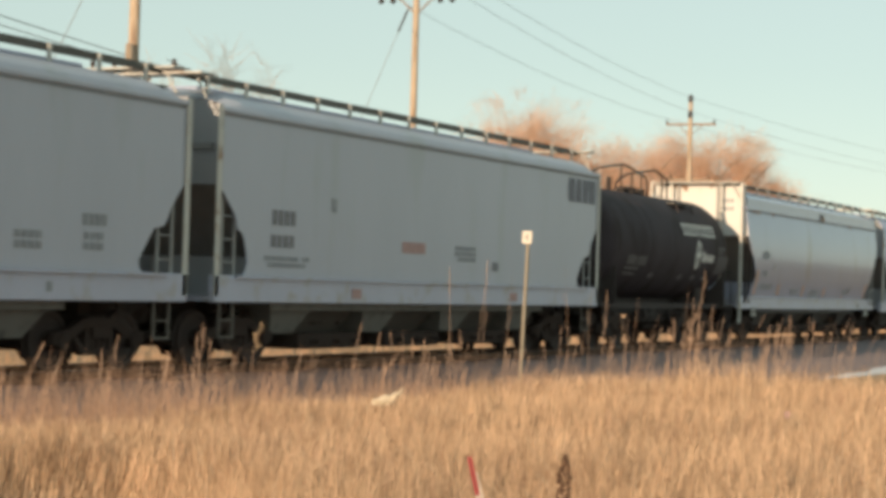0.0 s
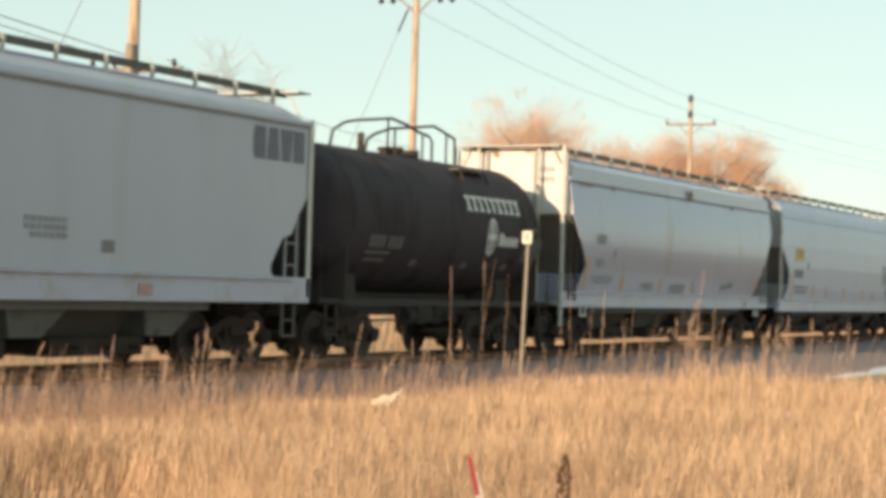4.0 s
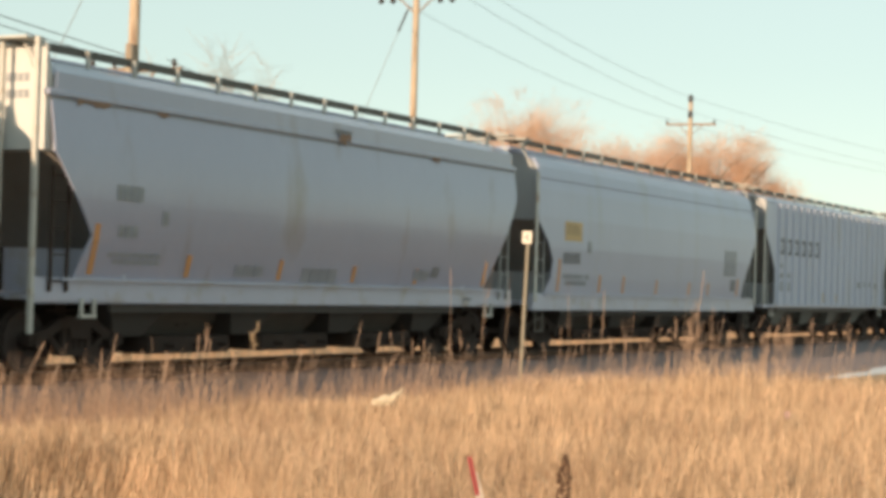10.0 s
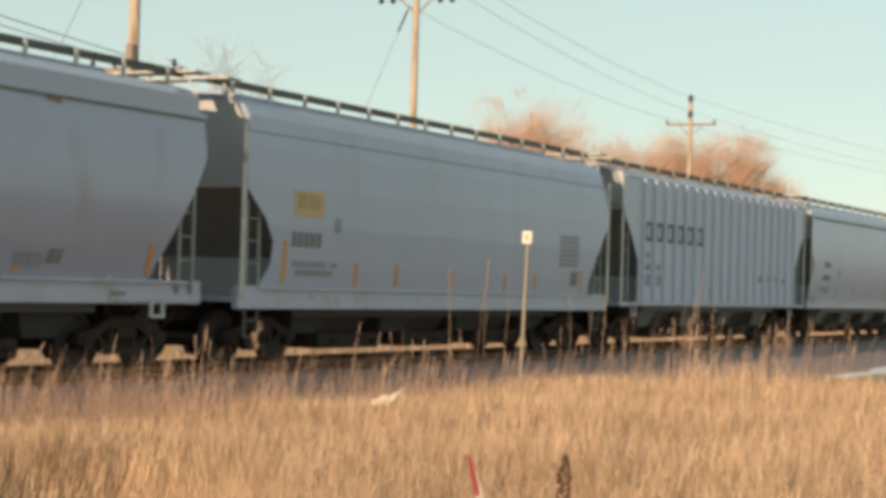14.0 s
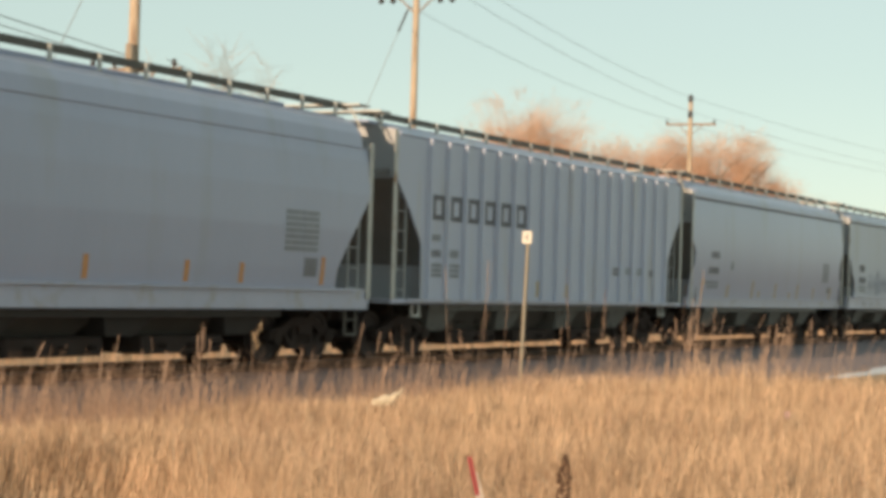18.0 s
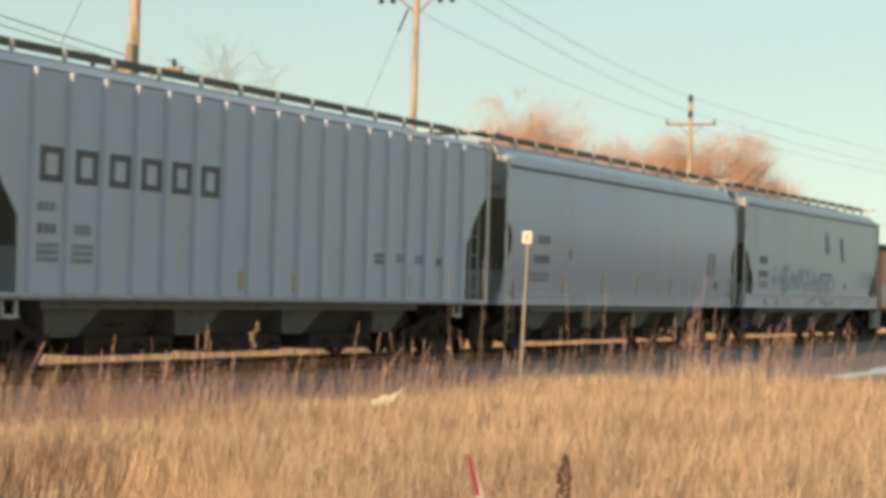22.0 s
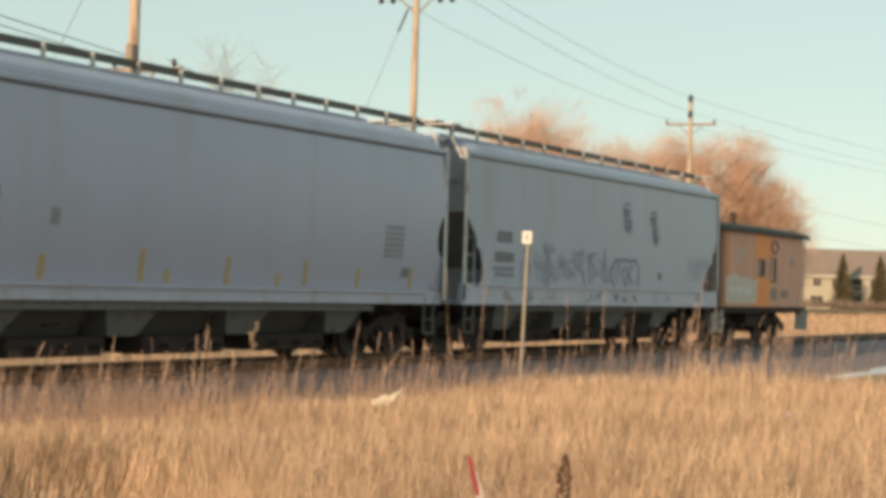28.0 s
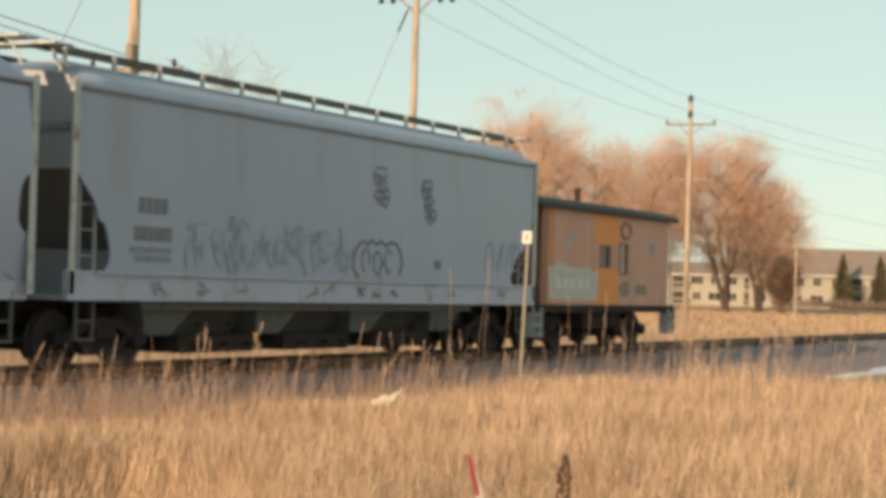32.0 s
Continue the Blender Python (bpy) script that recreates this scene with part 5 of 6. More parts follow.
def build_poles():
    utility_pole(P1.x, P1.y, 12.6, [(11.7, 1.35, (-0.9, 0.9)), (6.95, 1.27, (-0.88, -0.4, 0.88)), (6.02, 0.42, (-0.8, 0.8))], 0.17)
    utility_pole(P2.x, P2.y, 13.5, [(11.9, 1.40, (-0.93, -0.62, 0.62, 0.93))], 0.15, hung=True)
    utility_pole(P3.x, P3.y, 13.0, [(11.56, 1.45, (-0.93, 0.93)), (8.4, 1.2, (-0.9, 0.9))], 0.17, pins_on_pole=(11.95, 12.85))
    utility_pole(P4.x, P4.y, 12.2, [(11.0, 1.45, (-0.93, 0.93))], 0.16)
    utility_pole(P0.x, P0.y, 12.6, [(11.7, 1.35, (-0.9, 0.9)), (7.9, 1.05, (-0.85, 0.85))], 0.17)
    stub = thing("pole_stub", pose(P1.x - 0.206, P1.y - 0.034, 0), "short grey stub pole strapped to the utility pole", "pole")
    part("stub", rod((0, 0, -0.3), (0, 0, 7.55), 0.11, 0.10, seg=10), STUB_WOOD, stub)
    part("strap", rod((0.1, 0.05, 4.6), (0.1, 0.05, 4.75), 0.30, seg=12), WHEEL, stub)
    ac = Vector((LINE_ACROSS[0], LINE_ACROSS[1], 0))
    up = Vector((0, 0, 0.3))
    for k in (-1.3, 1.3):
        h1, h2, h3, h4 = (Vector((0, 0, z)) for z in (11.7, 11.78, 11.56, 11.0))
        cable("power_wire", P1 + h1 + ac * k + up, P2 + h2 + ac * k + up, 0.25, 0.012, "thin sagging overhead wire between poles")
        cable("power_wire", P2 + h2 + ac * k + up, P3 + h3 + ac * k + up, 0.45, 0.010, "thin sagging overhead wire between poles")
        cable("power_wire", P3 + h3 + ac * k + up, P4 + h4 + ac * k + up, 0.5, 0.009, "thin sagging overhead wire between poles")
    cable("top_wire", P2 + Vector((0, 0, 13.5)), P3 + Vector((0, 0, 13.1)), 0.4, 0.010, "thin top wire along the pole line")
    cable("top_wire", P3 + Vector((0, 0, 13.1)), P4 + Vector((0, 0, 12.3)), 0.4, 0.009, "thin top wire along the pole line")
    for k in (-0.9, -0.2):
        cable("low_wire", P0 + Vector((0, 0, 8.2)) + ac * k, P1 + Vector((0, 0, 7.3)) + ac * k, 0.05, 0.014, "low wire on the short crossarm")
    cable("low_wire", P1 + Vector((0, 0, 7.2)) + ac * 0.9, P2 + Vector((0, 0, 6.6)) + ac * 0.2, 0.3, 0.012, "low wire on the short crossarm")
    for top, foot in ((P2 + Vector((-0.3, 0.1, 11.5)), P2 + Vector((-6.7, 1.5, 0))), (P1 + Vector((0, 0, 11.5)), P1 + Vector((-6.0, 1.35, 0)))):
        cable("guy_wire", top, foot, 0.0, 0.012, "slanting guy wire of a pole")
    p, q = P2 + Vector((-0.3, 0.1, 11.5)), P2 + Vector((-6.7, 1.5, 0))
    rod_ob = part("strain_insulator", rod(p.lerp(q, 0.015), p.lerp(q, 0.085), 0.035, seg=8), INSULATOR)
    tagged(rod_ob, "dark strain insulator on the slanting guy wire", "insulator", "insulators of the guy wires")
    p, q = P1 + Vector((0, 0, 11.5)), P1 + Vector((-6.0, 1.35, 0))
    rod_ob = part("strain_insulator", rod(p.lerp(q, 0.236), p.lerp(q, 0.254), 0.05, seg=8), INSULATOR)
    tagged(rod_ob, "dark strain insulator on the slanting guy wire", "insulator", "insulators of the guy wires")


    pole = thing("white_pole", pose(146.86, 23.38, 0), "thin pale pole beside the shrub beyond the track", "pole")
    part("shaft", rod((0, 0, -0.3), (0, 0, 6.3), 0.085, 0.07, seg=10), POLE_WOOD, pole)
    part("cap", rod((0, 0, 6.3), (0, 0, 6.5), 0.11, 0.11, seg=10), POLE_WOOD, pole)
    for a, e in ((8.5, (152.6, 11.6, 6.9)), (6.9, (152.6, 11.6, 5.2))):
        cable("low_wire", P3 + Vector((0, 0, a)), e, 0.3, 0.010, "low wire beyond the last pole in view")


build_poles()


# ---- trees ----
def tube(verts, faces, pts, radii, n=5):
    start = len(verts)
    for i, (p, r) in enumerate(zip(pts, radii)):
        d = (pts[min(i + 1, len(pts) - 1)] - pts[max(i - 1, 0)]).normalized()
        u = d.orthogonal().normalized()
        v = d.cross(u)
        for k in range(n):
            a = 2 * math.pi * k / n
            verts.append(p + u * (r * math.cos(a)) + v * (r * math.sin(a)))
    for i in range(len(pts) - 1):
        for k in range(n):
            a, b = start + i * n + k, start + i * n + (k + 1) % n
            faces.append((a, b, b + n, a + n))


def bare_tree(name, x, y, height, spread, seed, twigs, droop, wood, twig_material, label, stems=3, twig_w=0.03, twig_len=0.16, category="tree", low=0.35, depth=4):
    """A leafless tree: tapered stems, forking limbs, and many fine twigs as slender ribbons."""
    r = random.Random(seed)
    tree = thing(name, pose(x, y, 0), label, category, "bare trees beyond the track")
    verts, faces, tips = [], [], []

    def grow(p, d, length, rad, level):
        pts, radii = [p.copy()], [rad]
        cur, dirn = p.copy(), d.copy()
        for k in range(5):
            dirn = (dirn + Vector((r.uniform(-0.18, 0.18), r.uniform(-0.18, 0.18), r.uniform(-0.05, 0.15) - droop * 0.06 * level))).normalized()
            cur = cur + dirn * length / 5
            pts.append(cur.copy())
            radii.append(rad * (1 - 0.13 * (k + 1)))
            if level >= 1:
                tips.append((cur.copy(), dirn.copy(), level))
        tube(verts, faces, pts, radii, 6 if level < 2 else 4)
        if level < depth:
            for k in range(3 if level else 4):
                i = r.randint(2, 5)
                nd = (dirn + Vector((r.uniform(-1, 1), r.uniform(-1, 1), r.uniform(-0.2, 0.7))) * (0.62 if level else 0.8)).normalized()
                grow(pts[i], nd, length * r.uniform(0.55, 0.78), radii[i] * 0.62, level + 1)

    for s in range(stems):
        a = 2 * math.pi * s / stems + r.uniform(-0.5, 0.5)
        lean = spread / height * r.uniform(0.25, 0.55)
        grow(Vector((0.35 * math.cos(a) * (stems > 1), 0.35 * math.sin(a) * (stems > 1), -0.2)), Vector((lean * math.cos(a), lean * math.sin(a), 1)).normalized(), height * low, height * 0.018, 0)
    top = max(v.z for v in verts)
    scale = height * 0.92 / top
    wide = max(max(abs(v.x), abs(v.y)) for v in verts)
    sx = min(1.6, spread / wide)
    verts = [(v.x * sx, v.y * sx, v.z * scale) for v in verts]
    raw_mesh("trunk", verts, faces, wood, tree, smooth=True)
    g = np.random.default_rng(seed)
    pick = g.integers(0, len(tips), twigs)
    base = np.array([tips[i][0] for i in pick]) * np.array([sx, sx, scale])
    dirs = np.array([tips[i][1] for i in pick]) * 0.7 + g.normal(0, 0.55, (twigs, 3))
    dirs /= np.linalg.norm(dirs, axis=1)[:, None]
    ln = height * twig_len * g.uniform(0.5, 1.2, twigs)[:, None, None]
    t = np.linspace(0, 1, 4)[None, :, None]
    mid = base[:, None, :] + dirs[:, None, :] * ln * t
    mid[..., 2] -= droop * (ln * t * t * 0.75)[..., 0]
    mid[..., 2] = np.maximum(mid[..., 2], 0.3)
    side = np.cross(dirs, g.normal(0, 1, (twigs, 3)))
    side /= np.linalg.norm(side, axis=1)[:, None] + 1e-9
    wv = side[:, None, :] * (twig_w * (1 - 0.75 * t))
    strips_mesh("crown", mid - wv, mid + wv, twig_material, tree)
    return tree


def willow(x, y, height, half, seed, twigs, foot=0.25, girth=1.0, root=(0, 0)):
    """A bare willow: several leaning trunks, rising limbs and a hazy domed crown of long fine arching twigs."""
    r = random.Random(seed)
    g = np.random.default_rng(seed)
    tree = thing("willow", pose(x, y, 0), "leafless orange-twigged willow with several trunks, beyond the track", "tree", "bare trees beyond the track")
    verts, faces, lverts, lfaces = [], [], [], []
    stems = 6
    for s in range(stems):
        a = 2 * math.pi * s / stems + r.uniform(-0.4, 0.4)
        out = half * r.uniform(0.2, 0.62)
        top = height * r.uniform(0.62, 0.82)
        pts = []
        for k in range(8):
            t = k / 7
            bend = 0.25 * t + 0.75 * t ** 1.7
            pts.append(Vector((out * bend * math.cos(a) + r.uniform(-0.2, 0.2) + root[0] * (1 - t), out * bend * math.sin(a) + r.uniform(-0.2, 0.2) + root[1] * (1 - t), top * t - 0.3)))
        verts, faces = [], []
        tube(verts, faces, pts, [r.uniform(0.34, 0.56) * (1 - 0.9 * k / 7) * height / 20 * girth for k in range(8)], 7)
        raw_mesh("trunk", verts, faces, BARK, tree, smooth=True)
        for k in range(2, 8):
            for m in range(4):
                b = a + r.uniform(-1.9, 1.9)
                ln = half * r.uniform(0.3, 0.6) * (1.1 - 0.45 * k / 7)
                p = pts[k]
                lim = [p + Vector((math.cos(b), math.sin(b), 0)) * ln * u + Vector((r.uniform(-0.15, 0.15), 0, ln * (1.5 * u - 0.5 * u * u))) for u in (0, 0.3, 0.6, 1.0)]
                tube(lverts, lfaces, lim, [0.085, 0.06, 0.04, 0.015], 4)
    raw_mesh("limb", lverts, lfaces, LIMB, tree, "thin orange-brown limbs", smooth=True)
    # twigs start anywhere inside the dome, thicker in sprays, and arch up and outwards
    sprays = 420
    h0 = g.random(sprays) ** 0.82
    zc = height * (foot + (0.90 - foot) * h0)
    full = half * np.sqrt(np.clip(1 - ((zc - 0.52 * height) / (0.50 * height)) ** 2, 0.02, 1)) * np.where(zc < 0.42 * height, 0.85, 1.0)
    ang = g.uniform(0, 2 * math.pi, sprays)
    lobe = 1 + 0.22 * np.sin(2 * ang + seed) + 0.16 * np.sin(5 * ang + 2.3 * seed + zc * 0.5)
    rr = full * np.sqrt(g.random(sprays)) * g.uniform(0.7, 1.15, sprays) * lobe
    zc = zc + g.normal(0, 0.05 * height, sprays) * (0.4 + rr / half)
    heart = np.stack([rr * np.cos(ang), rr * np.sin(ang), zc], axis=1)
    flow = np.stack([np.cos(ang) * rr / half * 0.75, np.sin(ang) * rr / half * 0.75, np.full(sprays, 0.7)], axis=1) + g.normal(0, 0.25, (sprays, 3))
    pick = g.integers(0, sprays, twigs)
    base = heart[pick] + g.normal(0, 1, (twigs, 3)) * g.uniform(0.3, 1.0, sprays)[pick][:, None]
    dirs = flow[pick] + g.normal(0, 0.22, (twigs, 3))
    dirs /= np.linalg.norm(dirs, axis=1)[:, None]
    ln = (height * 0.12 * g.uniform(0.5, 1.5, sprays)[pick] * g.uniform(0.4, 1.3, twigs))[:, None, None]
    t = np.linspace(0, 1, 5)[None, :, None]
    mid = base[:, None, :] + dirs[:, None, :] * ln * t
    mid[..., 2] -= (ln * t * t * g.uniform(0.3, 1.1, twigs)[:, None, None])[..., 0]
    side = np.cross(dirs, g.normal(0, 1, (twigs, 3)))
    side /= np.linalg.norm(side, axis=1)[:, None] + 1e-9
    wv = side[:, None, :] * (0.0135 * (1 - 0.75 * t))
    # twigs low in the dome take a browner tone: inner shade put into colour
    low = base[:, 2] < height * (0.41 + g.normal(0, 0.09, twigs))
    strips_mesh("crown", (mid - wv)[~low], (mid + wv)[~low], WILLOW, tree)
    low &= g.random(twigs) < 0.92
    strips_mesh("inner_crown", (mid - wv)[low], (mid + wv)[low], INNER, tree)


def spruce(x, y, height, radius, seed):
    r = random.Random(seed)
    tree = thing("spruce", pose(x, y, 0), "dark green spruce beside the houses", "tree", "spruces by the houses")
    part("trunk", rod((0, 0, -0.2), (0, 0, height * 0.96), 0.14, 0.02), BARK, tree)
    g = np.random.default_rng(seed)
    n = 2600
    z = height * (0.06 + 0.94 * g.random(n) ** 1.25)
    a = g.uniform(0, 2 * math.pi, n)
    reach = radius * (1 - z / height) ** 0.65 * g.uniform(0.55, 1.1, n) + 0.08
    t = np.linspace(0.25, 1, 3)[None, :]
    rr = reach[:, None] * t
    mid = np.stack([rr * np.cos(a)[:, None], rr * np.sin(a)[:, None], z[:, None] - 0.35 * rr + 0.1 * rr * t], axis=2)
    side = np.stack([-np.sin(a), np.cos(a), g.normal(0, 0.4, n)], axis=1)[:, None, :] * (0.13 * (1.15 - t))[..., None]
    strips_mesh("crown", mid - side, mid + side, NEEDLES, tree)


def build_trees():
    # willows: place, height, half width, twigs
    for k, (x, y, hgt, spr, tw) in enumerate(((182.6, 62.4, 21.9, 6.3, 19000), (185.2, 57.8, 18.0, 6.4, 14000), (188.2, 52.2, 18.0, 6.4, 19000), (191.7, 45.2, 19.2, 7.2, 25000), (194.0, 40.8, 15.2, 5.0, 14000), (195.2, 38.8, 11.4, 3.4, 5000))):
        willow(x, y, hgt, spr, 11 + k, tw, 0.30 if k > 2 else 0.25, 0.7 if k > 2 else 1.0, (0.7, -1.4) if k == 3 else (0, 0))
    for k, (x, y, hgt) in enumerate(((79.8, 34.0, 13.8), (80.5, 32.6, 13.3), (78.4, 36.8, 13.4))):
        bare_tree("bare_tree", x, y, hgt * 1.07, 2.4, 42 + k, 420, 0.0, TWIG, TWIG, "thin bare tree with upright twigs behind the track", stems=1, twig_w=0.013, twig_len=0.11)
    bare_tree("bare_shrub", 179.6, 33.9, 6.0, 1.35, 51, 6500, 0.0, SHRUB, SHRUB, "dense brown leafless shrub by the trees", stems=7, twig_w=0.04, twig_len=0.2, category="shrub", low=0.62, depth=2)
    spruce(318.5, 64.0, 9.6, 2.7, 61)
    spruce(312, 56.0, 9.2, 2.8, 62)


build_trees()


# ---- houses beyond the field ----
def apartment(x, y, turn, length, depth, wall, ridge, floors, label, cols):
    b = thing("apartment_building", pose(x, y, 0, 0, 0, turn), label, "building", "houses beyond the field")
    for sgn in (-1, 1):
        part("wall", box(-length / 2, length / 2, sgn * depth / 2, sgn * (depth / 2 - 0.3), 0, wall), SIDING, b)
    for sgn in (-1, 1):
        part("gable", slab_yz([(-depth / 2 + 0.3, 0), (depth / 2 - 0.3, 0), (depth / 2 - 0.3, wall), (0, ridge - 0.3), (-depth / 2 + 0.3, wall)], sgn * length / 2, sgn * (length / 2 - 0.3)), SIDING, b)
        part("roof", slab_yz([(sgn * (depth / 2 + 0.6), wall - 0.2), (0, ridge), (0, ridge - 0.25), (sgn * (depth / 2 + 0.6), wall - 0.4)], -length / 2 - 0.6, length / 2 + 0.6), SHINGLE, b)
        part("fascia", box(-length / 2 - 0.6, length / 2 + 0.6, sgn * (depth / 2 + 0.62), sgn * (depth / 2 + 0.7), wall - 0.5, wall - 0.15), TRIM, b)
    step = length / cols
    for f in range(floors):
        z0 = 0.9 + f * (wall / floors)
        for c in range(cols):
            xx = -length / 2 + (c + 0.5) * step
            w = 0.7 if (c + f) % 3 else 1.1
            if c % 4 == 1:
                bal = part("balcony", box(xx - 1.5, xx + 1.5, -depth / 2 - 1.2, -depth / 2 - 0.004, z0 - 0.75, z0 - 0.6), TRIM, b)
                part("balcony_door", box(xx - 1.1, xx + 1.1, -depth / 2 - 0.03, -depth / 2 - 0.006, z0 - 0.58, z0 + 1.4), GLASS_DARK, bal)
                part("balcony_rail", box(xx - 1.5, xx + 1.5, -depth / 2 - 1.2, -depth / 2 - 1.1, z0 - 0.1, z0 + 0.35), SHINGLE, bal)
                continue
            win = part("window", box(xx - w, xx + w, -depth / 2 - 0.02, -depth / 2 - 0.004, z0, z0 + 1.35), GLASS_DARK, b)
            bm = bmesh.new()
            for q in ((xx - w - 0.1, xx + w + 0.1, z0 - 0.1, z0), (xx - w - 0.1, xx + w + 0.1, z0 + 1.35, z0 + 1.45), (xx - w - 0.1, xx - w, z0, z0 + 1.35), (xx + w, xx + w + 0.1, z0, z0 + 1.35), (xx - 0.04, xx + 0.04, z0, z0 + 1.35)):
                box(q[0], q[1], -depth / 2 - 0.06, -depth / 2 - 0.003, q[2], q[3], bm)
            part("window_frame", bm, TRIM, win)
    return b


def build_houses():
    apartment(332, 65, -64, 40, 14, 6.0, 10.6, 2, "long cream two-storey building with a brown shingle roof", 12)
    apartment(321, 88.5, -64, 22, 12, 5.6, 7.6, 2, "cream two-storey house behind the willows", 7)

    # a low dry brush row in front
    g = np.random.default_rng(71)
    n = 5200
    u, v = g.uniform(-17, 24, n), g.normal(0, 0.5, n)
    x, y = 309 + 0.44 * u - 0.9 * v, 54 - 0.9 * u - 0.44 * v
    z = 0.3 + g.random(n) * (0.75 + 0.35 * np.sin(u * 0.9) * np.sin(u * 0.37 + 1))
    t = np.linspace(0, 1, 3)[None, :, None]
    d = g.normal(0, 0.5, (n, 1, 3)) + np.array([0, 0, 0.45])
    mid = np.stack([x, y, z], axis=1)[:, None, :] + d * t * 0.6
    mid[..., 2] = np.maximum(mid[..., 2], 0.02)
    side = np.cross(d[:, 0], g.normal(0, 1, (n, 3)))
    side = (side / (np.linalg.norm(side, axis=1)[:, None] + 1e-9))[:, None, :] * (0.05 * (1 - 0.6 * t))
    tagged(strips_mesh("hedge", mid - side, mid + side, INNER), "low brown leafless brush row before the houses", "hedge", kind="stuff")


build_houses()


# ---- things in the field ----
def build_sign():
    s = thing("post_sign", pose(32.8, -3.75, -0.1, 1.6, 0.5, 0), "small white square sign on a thin pale post beside the track", "sign")
    part("post", box(-0.028, 0.028, -0.028, 0.028, 0.0, 3.02, bevel=0.008), POST_WHITE, s)
    panel = part("panel", box(-0.075, -0.05, -0.10, 0.10, 2.85, 3.09, bevel=0.008), SIGN_WHITE, s)
    text = bpy.data.curves.new("figure", "FONT")
    text.body, text.size, text.extrude = "4", 0.21, 0.003
    text.align_x, text.align_y = "CENTER", "CENTER"
    ob = new("figure_outline", text)
    me = bpy.data.meshes.new_from_object(ob.evaluated_get(bpy.context.evaluated_depsgraph_get()))
    bpy.data.objects.remove(ob)
    me.transform(Matrix.Translation((-0.079, 0, 2.97)) @ Matrix.Rotation(radians(-90), 4, "Z") @ Matrix.Rotation(radians(90), 4, "X"))
    link_mesh("panel_figure", me, DARK_MARK, panel, "dark figure on the sign")


def build_stake():
    s = thing("survey_stake", pose(9.60, -14.09, -0.02, 0, -14, -63), "thin wooden survey stake with a red painted top", "stake")
    part("lath", box(-0.014, 0.014, -0.006, 0.006, 0, 0.765), LATH, s)
    part("painted_tip", box(-0.0143, 0.0143, -0.0063, 0.0063, 0.765, 0.985), RED_PAINT, s, "bright red painted tip")
    bm = bmesh.new()
    prev = None
    for k in range(7):
        z = 0.90 - 0.04 * k
        row = [bm.verts.new((0.015 + 0.003 * math.sin(k * 2.0), -0.010, z)), bm.verts.new((0.024 + 0.002 * k, -0.012 - 0.004 * math.cos(k * 1.7), z - 0.01))]
        if prev:
            bm.faces.new((prev[0], prev[1], row[1], row[0]))
        prev = row
    bmesh.ops.solidify(bm, geom=bm.faces[:], thickness=0.002)
    part("ribbon", bm, SIGN_WHITE, s, "limp pale ribbon")


def build_seed_spike():
    d = thing("dock_spike", pose(9.71, -14.31, 0, 2, 4, 0), "dark brown dried dock seed spike", "weed")
    part("stem", rod((0, 0, 0), (0, 0, 0.75), 0.006, seg=6), STALK, d)
    bm = bmesh.new()
    r = random.Random(3)
    for k in range(210):
        z = 0.62 + 0.34 * k / 210
        w = 0.040 * (1.0 - 0.75 * max(0, (k - 135) / 75)) * r.uniform(0.6, 1.1)
        a = r.uniform(0, 6.28)
        bmesh.ops.create_icosphere(bm, subdivisions=1, radius=r.uniform(0.006, 0.010), matrix=Matrix.Translation((w * math.cos(a), w * math.sin(a), z)))
    part("seed_head", bm, SEEDHEAD, d)


def build_bag():
    b = thing("plastic_bag", pose(19.43, -8.03, 0.47, 0, 0, -63), "off-white crumpled plastic bag caught in the grass", "bag")
    bm = bmesh.new()
    bmesh.ops.create_icosphere(bm, subdivisions=4, radius=1)
    for v in bm.verts:
        n = noise.noise(v.co * 2.3) * 0.35 + noise.noise(v.co * 6) * 0.12
        v.co *= 1 + n
        v.co = Vector((v.co.x * 0.17, v.co.y * 0.09, v.co.z * 0.06 + 0.06 + 0.09 * max(0, v.co.x) ** 3 + 0.03 * v.co.x))
    part("sheet", bm, CLOTH, b)


def build_flag():
    f = thing("pin_flag", pose(22.17, -11.98, -0.02, 0, 4, -60), "small faded pink marker flag on a wire pin", "flag")
    part("pin", rod((0, 0, 0), (0, 0, 0.52), 0.003, seg=5), WIRE, f)
    part("pennant", box(0.003, 0.07, -0.002, 0.002, 0.44, 0.52), RED_MARK, f)


